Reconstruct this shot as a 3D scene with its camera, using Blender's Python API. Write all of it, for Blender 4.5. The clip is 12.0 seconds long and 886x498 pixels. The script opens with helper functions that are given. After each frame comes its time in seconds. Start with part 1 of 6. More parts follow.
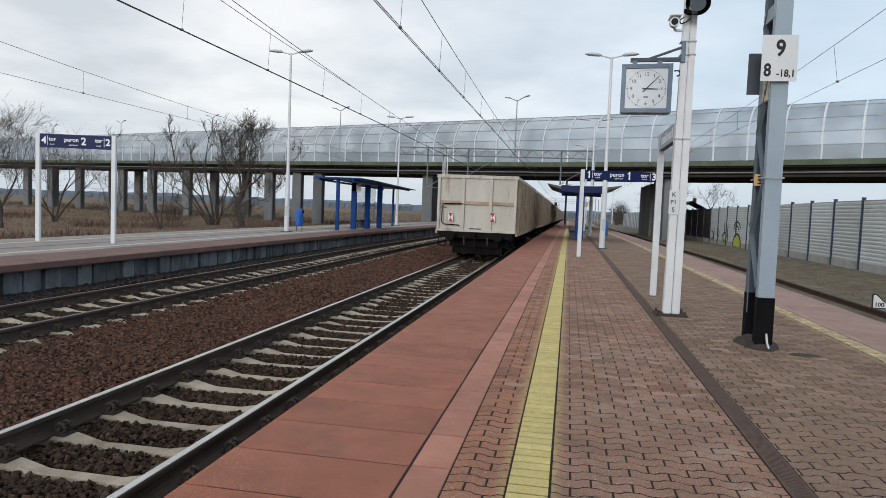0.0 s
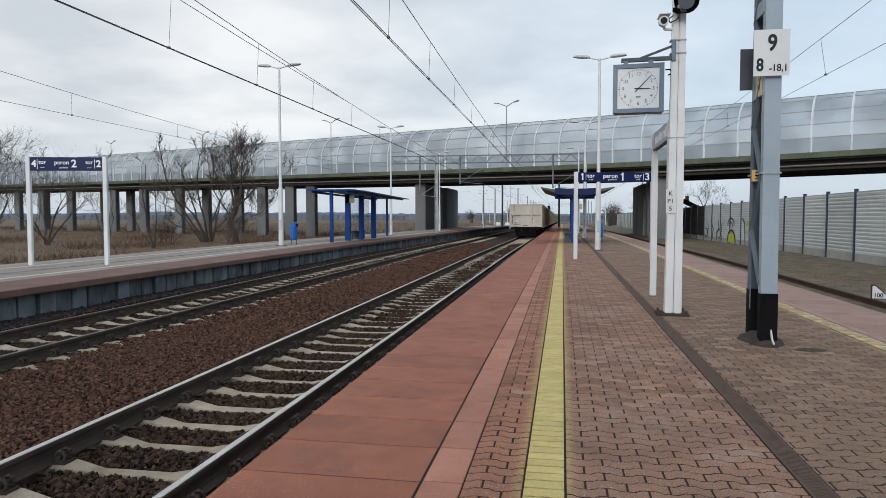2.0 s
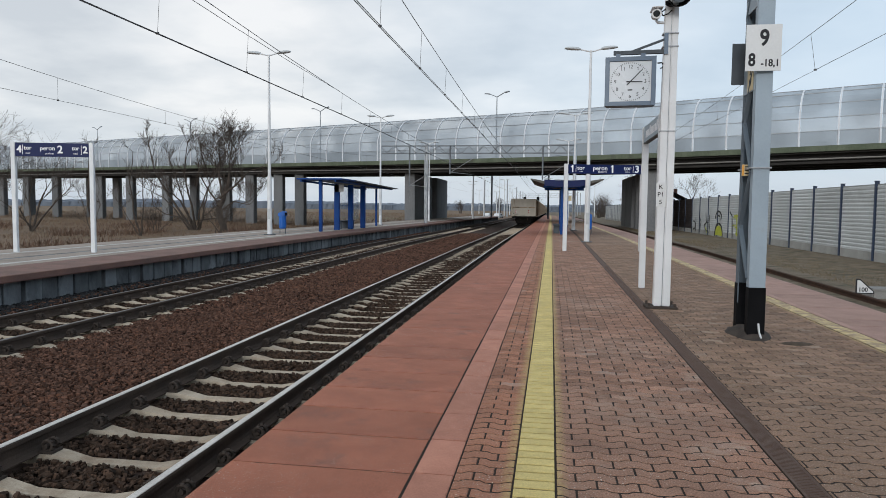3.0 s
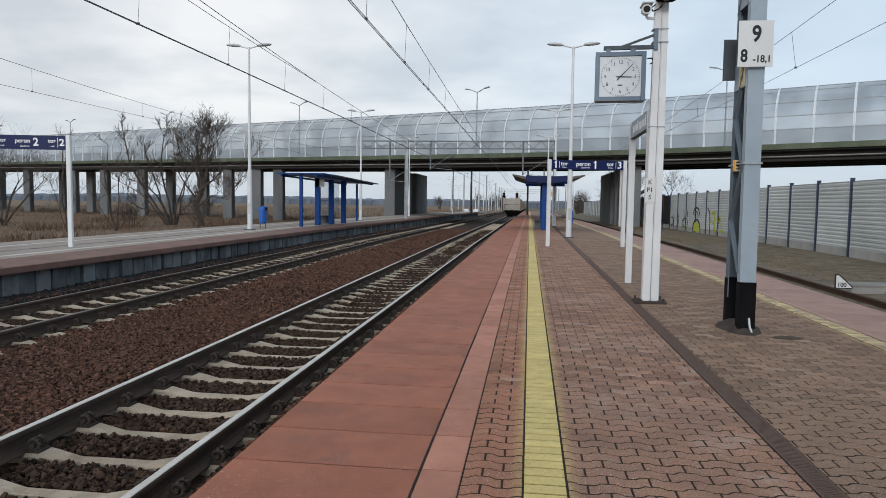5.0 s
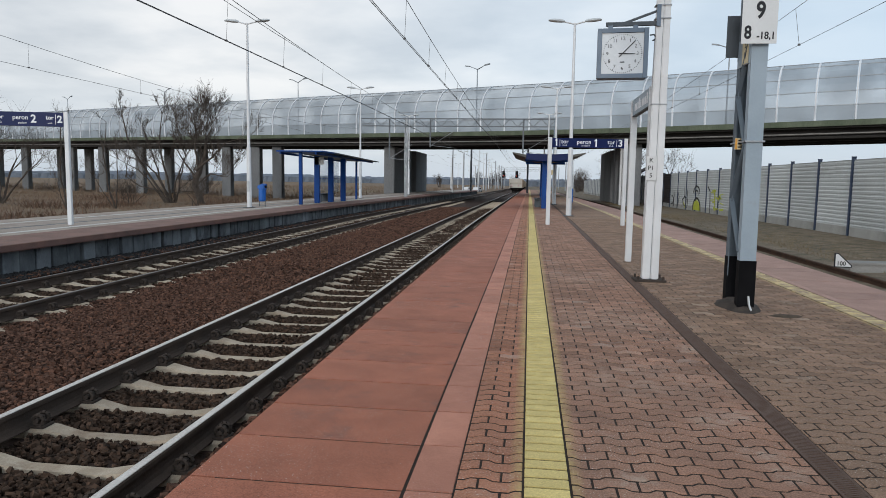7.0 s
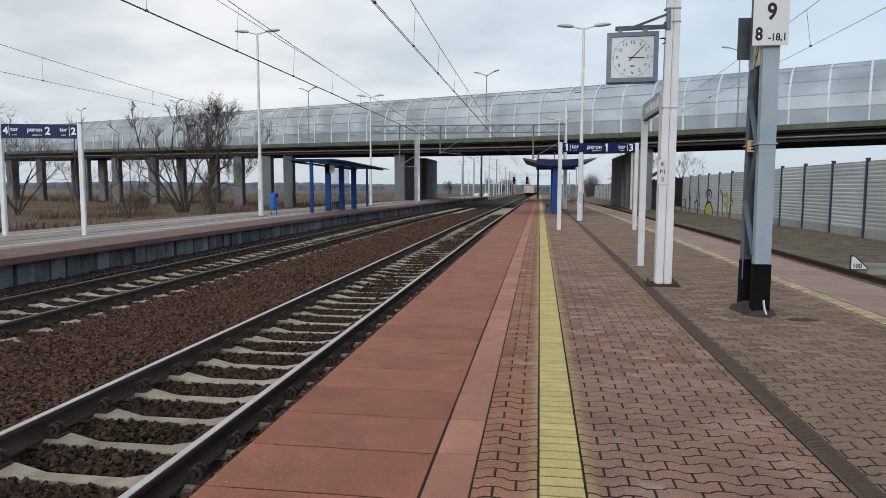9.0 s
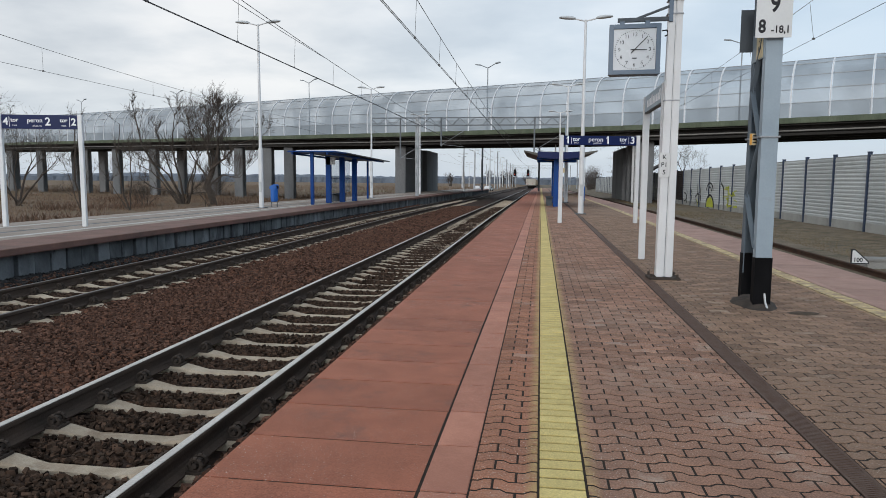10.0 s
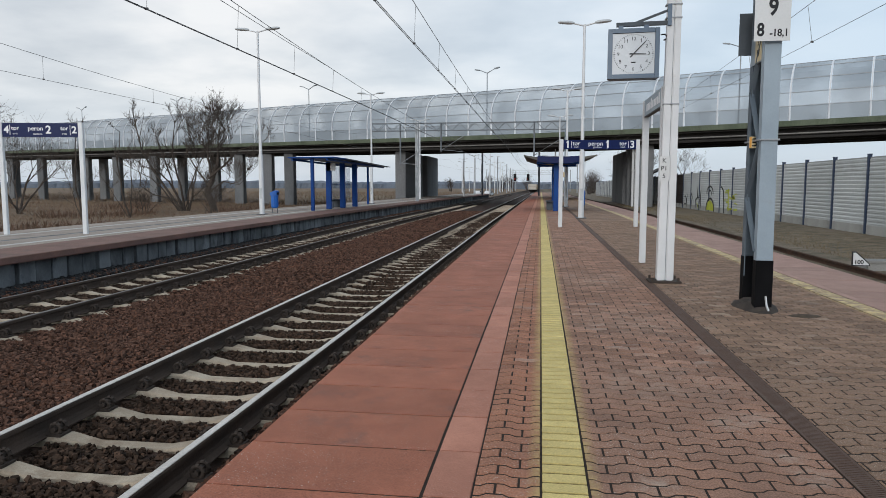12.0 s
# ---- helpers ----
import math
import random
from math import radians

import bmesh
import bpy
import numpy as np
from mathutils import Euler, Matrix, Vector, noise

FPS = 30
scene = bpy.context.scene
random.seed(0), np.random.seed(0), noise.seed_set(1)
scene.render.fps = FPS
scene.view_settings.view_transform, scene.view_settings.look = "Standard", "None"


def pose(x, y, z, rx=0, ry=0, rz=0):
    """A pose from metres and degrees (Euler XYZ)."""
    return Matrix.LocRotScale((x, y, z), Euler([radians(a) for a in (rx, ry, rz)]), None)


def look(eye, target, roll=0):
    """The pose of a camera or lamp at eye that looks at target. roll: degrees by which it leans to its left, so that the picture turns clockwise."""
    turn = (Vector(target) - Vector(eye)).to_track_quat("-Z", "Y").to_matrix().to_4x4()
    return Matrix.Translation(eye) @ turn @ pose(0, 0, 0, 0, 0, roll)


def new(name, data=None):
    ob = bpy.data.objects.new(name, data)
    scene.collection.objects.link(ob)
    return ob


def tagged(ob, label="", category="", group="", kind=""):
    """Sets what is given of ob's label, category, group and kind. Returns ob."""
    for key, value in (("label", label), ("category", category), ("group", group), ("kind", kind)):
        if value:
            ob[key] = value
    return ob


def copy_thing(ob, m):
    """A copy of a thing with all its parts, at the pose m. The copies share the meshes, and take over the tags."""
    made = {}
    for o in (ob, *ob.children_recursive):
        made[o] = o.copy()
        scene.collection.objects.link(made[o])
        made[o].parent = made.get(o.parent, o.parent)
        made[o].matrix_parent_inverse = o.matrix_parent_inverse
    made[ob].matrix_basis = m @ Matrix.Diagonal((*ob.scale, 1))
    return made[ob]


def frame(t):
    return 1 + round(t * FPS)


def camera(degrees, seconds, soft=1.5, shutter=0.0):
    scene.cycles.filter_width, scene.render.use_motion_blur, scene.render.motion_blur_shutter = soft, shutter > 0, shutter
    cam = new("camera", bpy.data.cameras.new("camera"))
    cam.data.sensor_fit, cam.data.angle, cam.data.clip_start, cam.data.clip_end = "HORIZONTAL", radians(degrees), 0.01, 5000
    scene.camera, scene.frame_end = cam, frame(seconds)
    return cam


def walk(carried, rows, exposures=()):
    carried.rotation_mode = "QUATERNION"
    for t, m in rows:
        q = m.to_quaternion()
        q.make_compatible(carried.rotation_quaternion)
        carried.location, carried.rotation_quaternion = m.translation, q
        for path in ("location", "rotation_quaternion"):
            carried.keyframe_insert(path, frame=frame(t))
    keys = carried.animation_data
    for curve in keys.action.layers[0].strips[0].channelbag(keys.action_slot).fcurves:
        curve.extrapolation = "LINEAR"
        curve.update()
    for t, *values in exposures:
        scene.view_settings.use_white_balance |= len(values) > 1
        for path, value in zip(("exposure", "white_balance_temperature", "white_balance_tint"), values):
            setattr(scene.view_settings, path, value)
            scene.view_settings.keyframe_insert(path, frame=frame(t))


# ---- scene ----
cam = camera(66.5, 12.0, soft=0.65)
PATH = [
    (0, (0.228, -0.068, 1.319), (-0.133, 1.895, 1.199), 2.28),
    (0.5, (0.214, -0.088, 1.333), (-0.052, 1.892, 1.236), 1.8),
    (1, (0.184, -0.107, 1.337), (-0.131, 1.864, 1.219), 1.8),
    (1.5, (0.179, -0.029, 1.329), (-0.164, 1.938, 1.22), 0.87),
    (2, (0.177, -0.008, 1.323), (-0.17, 1.959, 1.226), 0.0),
    (2.5, (0.191, -0.04, 1.327), (-0.172, 1.924, 1.224), 0.3),
    (3, (0.154, -0.006, 1.335), (-0.16, 1.966, 1.209), 0.6),
    (5, (-0.001, 0.024, 1.318), (-0.252, 2.003, 1.18), 0.8),
    (5.5, (-0.002, 0.023, 1.321), (-0.246, 2.001, 1.151), 0.8),
    (6, (-0.008, 0.029, 1.318), (-0.274, 2.004, 1.155), 1.0),
    (6.5, (-0.004, 0.032, 1.311), (-0.281, 2.007, 1.151), 0.5),
    (7, (-0.012, 0.021, 1.315), (-0.26, 1.995, 1.113), 0.9),
    (9, (-0.017, 0.037, 1.313), (-0.298, 2.009, 1.13), 0.2),
    (9.5, (-0.022, 0.029, 1.314), (-0.298, 2.0, 1.121), 0.53),
    (10, (-0.02, 0.046, 1.31), (-0.302, 2.015, 1.105), 0.4),
    (10.5, (-0.017, 0.044, 1.312), (-0.302, 2.014, 1.119), 0.3),
    (11, (-0.026, 0.048, 1.315), (-0.328, 2.016, 1.126), 0.1),
    (11.5, (-0.017, 0.054, 1.311), (-0.32, 2.021, 1.115), -0.1),
    (12, (-0.021, 0.043, 1.31), (-0.305, 2.013, 1.12), -0.0),
]
walk(cam, [(t, look(eye, target, roll)) for t, eye, target, roll in PATH], exposures=[(0, 0.0), (3, -0.05), (12, -0.06)])


# ---- world and light: a bright overcast sky ----
def build_world():
    w = bpy.data.worlds.new("overcast_sky")
    scene.world = w
    w.use_nodes = True
    nt = w.node_tree
    n, l = nt.nodes, nt.links
    n.clear()
    out = n.new("ShaderNodeOutputWorld")
    tc = n.new("ShaderNodeTexCoord")
    sky = n.new("ShaderNodeTexSky")
    sky.sky_type, sky.sun_disc = "NISHITA", False
    sky.sun_elevation, sky.sun_rotation = radians(12), radians(189)
    sb = n.new("ShaderNodeBackground")
    sb.inputs[1].default_value = 0.01
    l.new(sky.outputs[0], sb.inputs[0])
    sep = n.new("ShaderNodeSeparateXYZ")
    l.new(tc.outputs["Generated"], sep.inputs[0])
    zz = n.new("ShaderNodeMath")
    zz.operation = "ADD"
    zz.inputs[1].default_value = 0.16
    l.new(sep.outputs[2], zz.inputs[0])
    zm = n.new("ShaderNodeMath")
    zm.operation = "MAXIMUM"
    zm.inputs[1].default_value = 0.05
    l.new(zz.outputs[0], zm.inputs[0])
    dx, dy = n.new("ShaderNodeMath"), n.new("ShaderNodeMath")
    for k, m in enumerate((dx, dy)):
        m.operation = "DIVIDE"
        l.new(sep.outputs[k], m.inputs[0])
        l.new(zm.outputs[0], m.inputs[1])
    comb = n.new("ShaderNodeCombineXYZ")
    l.new(dx.outputs[0], comb.inputs[0])
    l.new(dy.outputs[0], comb.inputs[1])
    big = n.new("ShaderNodeTexNoise")
    big.inputs["Scale"].default_value, big.inputs["Detail"].default_value = 1.15, 6
    big.inputs["Roughness"].default_value = 0.5
    l.new(comb.outputs[0], big.inputs["Vector"])
    ramp = n.new("ShaderNodeValToRGB")
    e = ramp.color_ramp.elements
    e[0].position, e[0].color = 0.40, (0.72, 0.77, 0.83, 1)
    e[1].position, e[1].color = 0.62, (1.05, 1.06, 1.075, 1)
    mid = ramp.color_ramp.elements.new(0.5)
    mid.color = (0.86, 0.90, 0.945, 1)
    l.new(big.outputs[0], ramp.inputs[0])
    # cloud cover thins to a bluer veil away from the sun's side
    side = n.new("ShaderNodeMapRange")
    side.inputs[1].default_value, side.inputs[2].default_value = -0.35, 0.5
    l.new(sep.outputs[0], side.inputs[0])
    mix = n.new("ShaderNodeMix")
    mix.data_type = "RGBA"
    l.new(side.outputs[0], mix.inputs["Factor"])
    gain = n.new("ShaderNodeMath")
    gain.operation = "MULTIPLY"
    gain.inputs[1].default_value = 0.8
    l.new(side.outputs[0], gain.inputs[0])
    l.new(gain.outputs[0], mix.inputs["Factor"])
    l.new(ramp.outputs[0], mix.inputs[6])
    mix.inputs[7].default_value = (0.625, 0.82, 1.02, 1)
    # hazy blue-grey band where the cloud base meets the land
    low = n.new("ShaderNodeMapRange")
    low.inputs[1].default_value, low.inputs[2].default_value = 0.13, -0.01
    l.new(sep.outputs[2], low.inputs[0])
    haze = n.new("ShaderNodeMix")
    haze.data_type = "RGBA"
    l.new(low.outputs[0], haze.inputs["Factor"])
    l.new(mix.outputs[2], haze.inputs[6])
    haze.inputs[7].default_value = (0.66, 0.75, 0.86, 1)
    cb = n.new("ShaderNodeBackground")
    cb.inputs[1].default_value = 0.86
    l.new(haze.outputs[2], cb.inputs[0])
    add = n.new("ShaderNodeAddShader")
    l.new(sb.outputs[0], add.inputs[0])
    l.new(cb.outputs[0], add.inputs[1])
    l.new(add.outputs[0], out.inputs[0])


build_world()
sun = new("sun", bpy.data.lights.new("sun", "SUN"))
sun.data.energy, sun.data.angle, sun.data.color = 1.25, radians(18), (1.0, 0.99, 0.98)
sun.matrix_world = look((0, 0, 30), (3.5, 22.2, 25.1))


# ---- materials ----
def mat(name, c1, c2=None, scale=6.0, rough=0.75, bump=0.25, fine=90.0, metal=0.0, vary=0.0, island=False, stain=None,
        stain_scale=1.2, stain_at=0.58, spec=0.25, grain_amount=1.0, world_space=False, stretch=(1, 1, 1), speck=None, lines=None, patches=()):
    """A two-scale procedural surface: large mottling c1 to c2, fine grain in colour and relief, optional stains, variation by piece."""
    m = bpy.data.materials.new(name)
    m.use_nodes = True
    nt = m.node_tree
    n, l = nt.nodes, nt.links
    b = n["Principled BSDF"]
    c2 = c2 or tuple(v * 0.8 for v in c1)
    src = n.new("ShaderNodeNewGeometry").outputs["Position"] if world_space else n.new("ShaderNodeTexCoord").outputs["Object"]
    mp = n.new("ShaderNodeMapping")
    mp.inputs["Scale"].default_value = stretch
    l.new(src, mp.inputs[0])
    info = n.new("ShaderNodeObjectInfo")
    geo = n.new("ShaderNodeNewGeometry")
    rnd = geo.outputs["Random Per Island"] if island else info.outputs["Random"]
    wmul = n.new("ShaderNodeMath")
    wmul.operation = "MULTIPLY"
    wmul.inputs[1].default_value = 37.0 if vary else 0.0
    l.new(rnd, wmul.inputs[0])

    def noise_tex(sc, detail, roughness=0.6):
        t = n.new("ShaderNodeTexNoise")
        t.noise_dimensions = "4D"
        t.inputs["Scale"].default_value, t.inputs["Detail"].default_value = sc, detail
        t.inputs["Roughness"].default_value = roughness
        l.new(mp.outputs[0], t.inputs["Vector"])
        l.new(wmul.outputs[0], t.inputs["W"])
        return t

    def rgb_mix(fac, a, c, kind="MIX"):
        x = n.new("ShaderNodeMix")
        x.data_type, x.blend_type = "RGBA", kind
        for sock, v in ((x.inputs["Factor"], fac), (x.inputs[6], a), (x.inputs[7], c)):
            if isinstance(v, (float, int)):
                sock.default_value = v
            elif isinstance(v, tuple):
                sock.default_value = (*v, 1)
            else:
                l.new(v, sock)
        return x.outputs[2]

    def spread(sock, lo, hi):
        r = n.new("ShaderNodeMapRange")
        r.inputs[1].default_value, r.inputs[2].default_value = lo, hi
        l.new(sock, r.inputs[0])
        return r.outputs[0]

    large, small = noise_tex(scale, 4), noise_tex(fine, 3)
    col = rgb_mix(spread(large.outputs[0], 0.35, 0.65), c1, c2)
    grain = n.new("ShaderNodeMapRange")
    grain.inputs[1].default_value, grain.inputs[2].default_value = 0.3, 0.7
    grain.inputs[3].default_value, grain.inputs[4].default_value = 1 - 0.18 * grain_amount, 1 + 0.14 * grain_amount
    l.new(small.outputs[0], grain.inputs[0])
    hsv = n.new("ShaderNodeHueSaturation")
    l.new(col, hsv.inputs["Color"])
    l.new(grain.outputs[0], hsv.inputs["Value"])
    col = hsv.outputs[0]
    if vary:
        v = n.new("ShaderNodeMapRange")
        v.inputs[3].default_value, v.inputs[4].default_value = 1 - vary, 1 + vary
        l.new(rnd, v.inputs[0])
        h2 = n.new("ShaderNodeHueSaturation")
        l.new(col, h2.inputs["Color"])
        l.new(v.outputs[0], h2.inputs["Value"])
        col = h2.outputs[0]
    if stain:
        st = noise_tex(stain_scale, 6, 0.7)
        col = rgb_mix(spread(st.outputs[0], stain_at, stain_at + 0.14), col, stain)
    if speck:
        sp = noise_tex(150.0, 1, 0.4)
        gate = noise_tex(1.6, 2, 0.5)
        mul = n.new("ShaderNodeMath")
        mul.operation = "MULTIPLY"
        l.new(spread(sp.outputs[0], 0.66, 0.72), mul.inputs[0])
        l.new(spread(gate.outputs[0], 0.42, 0.62), mul.inputs[1])
        col = rgb_mix(mul.outputs[0], col, speck)
    for lo, hi in lines or ():
        # paint sprayed past the edges of a painted line
        px = n.new("ShaderNodeSeparateXYZ")
        l.new(geo.outputs["Position"], px.inputs[0])
        off, ab, edge, amt = (n.new("ShaderNodeMath") for _ in range(4))
        off.operation, ab.operation, edge.operation, amt.operation = "SUBTRACT", "ABSOLUTE", "MULTIPLY", "MULTIPLY"
        l.new(px.outputs[0], off.inputs[0])
        off.inputs[1].default_value = (lo + hi) / 2
        l.new(off.outputs[0], ab.inputs[0])
        fade = n.new("ShaderNodeMapRange")
        fade.inputs[1].default_value, fade.inputs[2].default_value = (hi - lo) / 2 + 0.07, (hi - lo) / 2 - 0.005
        l.new(ab.outputs[0], fade.inputs[0])
        l.new(fade.outputs[0], edge.inputs[0])
        edge.inputs[1].default_value = 0.95
        patch = noise_tex(22.0, 3, 0.6)
        l.new(edge.outputs[0], amt.inputs[0])
        l.new(spread(patch.outputs[0], 0.25, 0.6), amt.inputs[1])
        col = rgb_mix(amt.outputs[0], col, (0.52, 0.39, 0.17))
    for cx, cy, rad in patches:
        # pale mortar dust trodden into the stones
        d = n.new("ShaderNodeVectorMath")
        d.operation = "DISTANCE"
        d.inputs[1].default_value = (cx, cy, 0)
        l.new(geo.outputs["Position"], d.inputs[0])
        near = n.new("ShaderNodeMapRange")
        near.inputs[1].default_value, near.inputs[2].default_value = rad * 1.5, rad * 0.3
        near.inputs[4].default_value = 0.6 if rad < 0.3 else 0.3
        l.new(d.outputs["Value"], near.inputs[0])
        blot = noise_tex(14.0 if rad < 0.3 else 7.0, 5, 0.75)
        amt = n.new("ShaderNodeMath")
        amt.operation = "MULTIPLY"
        l.new(near.outputs[0], amt.inputs[0])
        l.new(spread(blot.outputs[0], 0.42, 0.62), amt.inputs[1])
        col = rgb_mix(amt.outputs[0], col, (0.47, 0.39, 0.32))
    l.new(col, b.inputs["Base Color"])
    b.inputs["Metallic"].default_value = metal
    b.inputs["Specular IOR Level"].default_value = spec
    r = n.new("ShaderNodeMapRange")
    r.inputs[3].default_value, r.inputs[4].default_value = max(rough - 0.12, 0.05), min(rough + 0.1, 1)
    l.new(large.outputs[0], r.inputs[0])
    l.new(r.outputs[0], b.inputs["Roughness"])
    if bump:
        bp = n.new("ShaderNodeBump")
        bp.inputs["Strength"].default_value, bp.inputs["Distance"].default_value = bump, 0.01
        l.new(small.outputs[0], bp.inputs["Height"])
        l.new(bp.outputs[0], b.inputs["Normal"])
    return m


M_SLAB = mat("red_concrete_slab", (0.385, 0.14, 0.085), (0.29, 0.111, 0.07), 2.5, 0.6, 0.12, 140, speck=(0.55, 0.46, 0.40), vary=0.09, stain=(0.19, 0.095, 0.072), stain_scale=1.7, stain_at=0.55, grain_amount=2.0, spec=0.1)
M_STRIP = mat("pale_red_concrete", (0.49, 0.222, 0.152), (0.395, 0.175, 0.122), 4, 0.62, 0.12, 140, speck=(0.5, 0.42, 0.38), vary=0.12, grain_amount=1.4, spec=0.1)
WORN = ((1.21, 3.18, 0.1), (1.16, 3.39, 0.09), (1.34, 5.56, 0.12), (0.49, 2.99, 0.09), (1.02, 3.84, 0.09), (1.24, 3.96, 0.07), (0.8, 4.6, 0.5), (0.95, 6.6, 0.6), (0.75, 9.5, 0.7))
M_PAVER = mat("brown_red_paver", (0.395, 0.184, 0.115), (0.27, 0.133, 0.089), 9, 0.68, 0.8, 130, vary=0.2, stain=(0.34, 0.245, 0.20), stain_scale=5, stain_at=0.58, speck=(0.55, 0.48, 0.42), lines=((0.0, 0.2), (3.31, 3.51)), grain_amount=2.2, world_space=True, patches=WORN, spec=0.1)
M_PAVER_FAR = mat("paver_field", (0.35, 0.197, 0.136), (0.235, 0.138, 0.10), 2.0, 0.68, 0.8, 100, vary=0.26, island=True, stain=(0.37, 0.28, 0.23), stain_scale=0.8, stain_at=0.56, world_space=True, speck=(0.55, 0.48, 0.42), lines=((0.0, 0.2), (3.31, 3.51)), grain_amount=2.2, patches=WORN, spec=0.1)
M_PAVER_RED = mat("reddish_paver", (0.395, 0.184, 0.115), (0.27, 0.133, 0.089), 2.0, 0.68, 0.8, 100, vary=0.26, island=True, stain=(0.37, 0.28, 0.23), stain_scale=0.8, stain_at=0.56, world_space=True, speck=(0.55, 0.48, 0.42), lines=((0.0, 0.2), (3.31, 3.51)), grain_amount=2.2, patches=WORN, spec=0.1)
M_PAVER_GREY = mat("dusty_brown_paver", (0.30, 0.193, 0.134), (0.205, 0.135, 0.096), 1.6, 0.7, 0.8, 100, vary=0.24, island=True, stain=(0.36, 0.275, 0.21), stain_scale=0.9, stain_at=0.56, world_space=True, speck=(0.5, 0.45, 0.39), lines=((3.31, 3.51),), grain_amount=2.2, patches=WORN, spec=0.1)
M_JOINT = mat("joint_dirt", (0.022, 0.016, 0.013), (0.04, 0.029, 0.022), 12, 0.95, 0.5, 120)
M_YELLOW = mat("yellow_tactile_paint", (0.66, 0.53, 0.215), (0.55, 0.435, 0.18), 5, 0.62, 0.25, 150, vary=0.07, stain=(0.42, 0.31, 0.16), stain_scale=5, stain_at=0.62, grain_amount=1.4, spec=0.1)
M_YWORN = mat("worn_yellow_paint", (0.60, 0.47, 0.235), (0.45, 0.34, 0.19), 9, 0.65, 0.25, 150, vary=0.22, stain=(0.25, 0.175, 0.13), stain_scale=7, stain_at=0.46)
M_SLABOLD = mat("weathered_dark_red_slab", (0.20, 0.105, 0.082), (0.145, 0.085, 0.07), 1.6, 0.7, 0.2, 60, vary=0.1, stain=(0.085, 0.065, 0.058), stain_scale=1.2, stain_at=0.56)
M_SLABGREY = mat("weathered_pinkish_slab", (0.40, 0.25, 0.20), (0.32, 0.20, 0.165), 2.5, 0.65, 0.12, 140, vary=0.1, spec=0.1)
M_DRAIN = mat("drain_iron", (0.095, 0.055, 0.04), (0.12, 0.08, 0.062), 10, 0.75, 0.3, 120)
M_DRAIN_DARK = mat("drain_pit", (0.03, 0.024, 0.02), (0.045, 0.035, 0.03), 10, 0.95, 0.2)
M_CONC = mat("grey_concrete", (0.30, 0.295, 0.28), (0.22, 0.215, 0.205), 1.1, 0.82, 0.25, 50, vary=0.1, stain=(0.16, 0.155, 0.145), stain_scale=0.7, stain_at=0.58)
M_WALLPANEL = mat("weathered_concrete_panel", (0.20, 0.21, 0.22), (0.085, 0.09, 0.095), 1.6, 0.85, 0.35, 60, vary=0.3, stain=(0.03, 0.03, 0.034), stain_scale=1.7, stain_at=0.52, stretch=(1, 1, 0.5))
M_WALLDARK = mat("dark_wall_joint", (0.04, 0.042, 0.045), (0.06, 0.06, 0.062), 2, 0.9, 0.3, 50)
M_SLEEPER = mat("concrete_sleeper", (0.47, 0.395, 0.305), (0.335, 0.265, 0.195), 4, 0.85, 0.4, 90, vary=0.14, stain=(0.20, 0.135, 0.09), stain_scale=2.5, stain_at=0.58)
M_RAIL = mat("rail_steel_side", (0.06, 0.045, 0.037), (0.085, 0.06, 0.047), 3, 0.75, 0.3, 70, metal=0.0, spec=0.08)
M_RAILTOP = mat("polished_rail_head", (0.66, 0.64, 0.61), (0.55, 0.53, 0.50), 3, 0.36, 0.03, 60, metal=0.9)
M_RAILDULL = mat("dull_rail_head", (0.16, 0.145, 0.135), (0.12, 0.105, 0.095), 3, 0.5, 0.05, 60, metal=0.4)
M_RAILRUST = mat("rusty_rail", (0.085, 0.045, 0.028), (0.055, 0.034, 0.025), 3, 0.85, 0.4, 70)
M_CLIP = mat("rail_clip_iron", (0.05, 0.041, 0.036), (0.075, 0.058, 0.048), 20, 0.8, 0.3, 90, spec=0.1)
M_STONE = mat("ballast_stone", (0.125, 0.064, 0.044), (0.06, 0.036, 0.027), 5, 0.9, 0.4, 90, vary=0.7, island=True, stain=(0.155, 0.072, 0.045), stain_scale=0.9, stain_at=0.52, spec=0.1)
M_TRACKSTONE = mat("dusty_track_stone", (0.07, 0.042, 0.029), (0.038, 0.027, 0.02), 5, 0.9, 0.4, 90, vary=0.65, island=True, stain=(0.12, 0.068, 0.045), stain_scale=1.1, stain_at=0.56, spec=0.1)
M_DARKSTONE = mat("sooty_ballast_stone", (0.036, 0.034, 0.034), (0.02, 0.02, 0.021), 5, 0.9, 0.4, 90, vary=0.45, island=True)
M_BED = mat("ballast_bed", (0.05, 0.028, 0.02), (0.028, 0.018, 0.014), 16, 0.95, 1.0, 26, stain=(0.07, 0.038, 0.026), stain_scale=0.7, stain_at=0.55)
M_FIELD = mat("dry_winter_field", (0.19, 0.13, 0.085), (0.13, 0.092, 0.06), 0.12, 0.95, 0.6, 5, stain=(0.16, 0.15, 0.07), stain_scale=0.03, stain_at=0.55)
M_GRASSDIRT = mat("worn_grass_and_soil", (0.21, 0.165, 0.12), (0.085, 0.075, 0.048), 2.2, 0.95, 1.0, 24, grain_amount=2.2, stain=(0.175, 0.14, 0.11), stain_scale=0.35, stain_at=0.52)
M_REED = mat("dry_reed", (0.235, 0.16, 0.108), (0.15, 0.105, 0.073), 0.15, 0.9, 0, 20, vary=0.3, island=True, world_space=True)
M_SCRUB = mat("reddish_dry_scrub", (0.15, 0.09, 0.06), (0.10, 0.062, 0.044), 0.3, 0.9, 0, 20, vary=0.35, island=True, world_space=True)
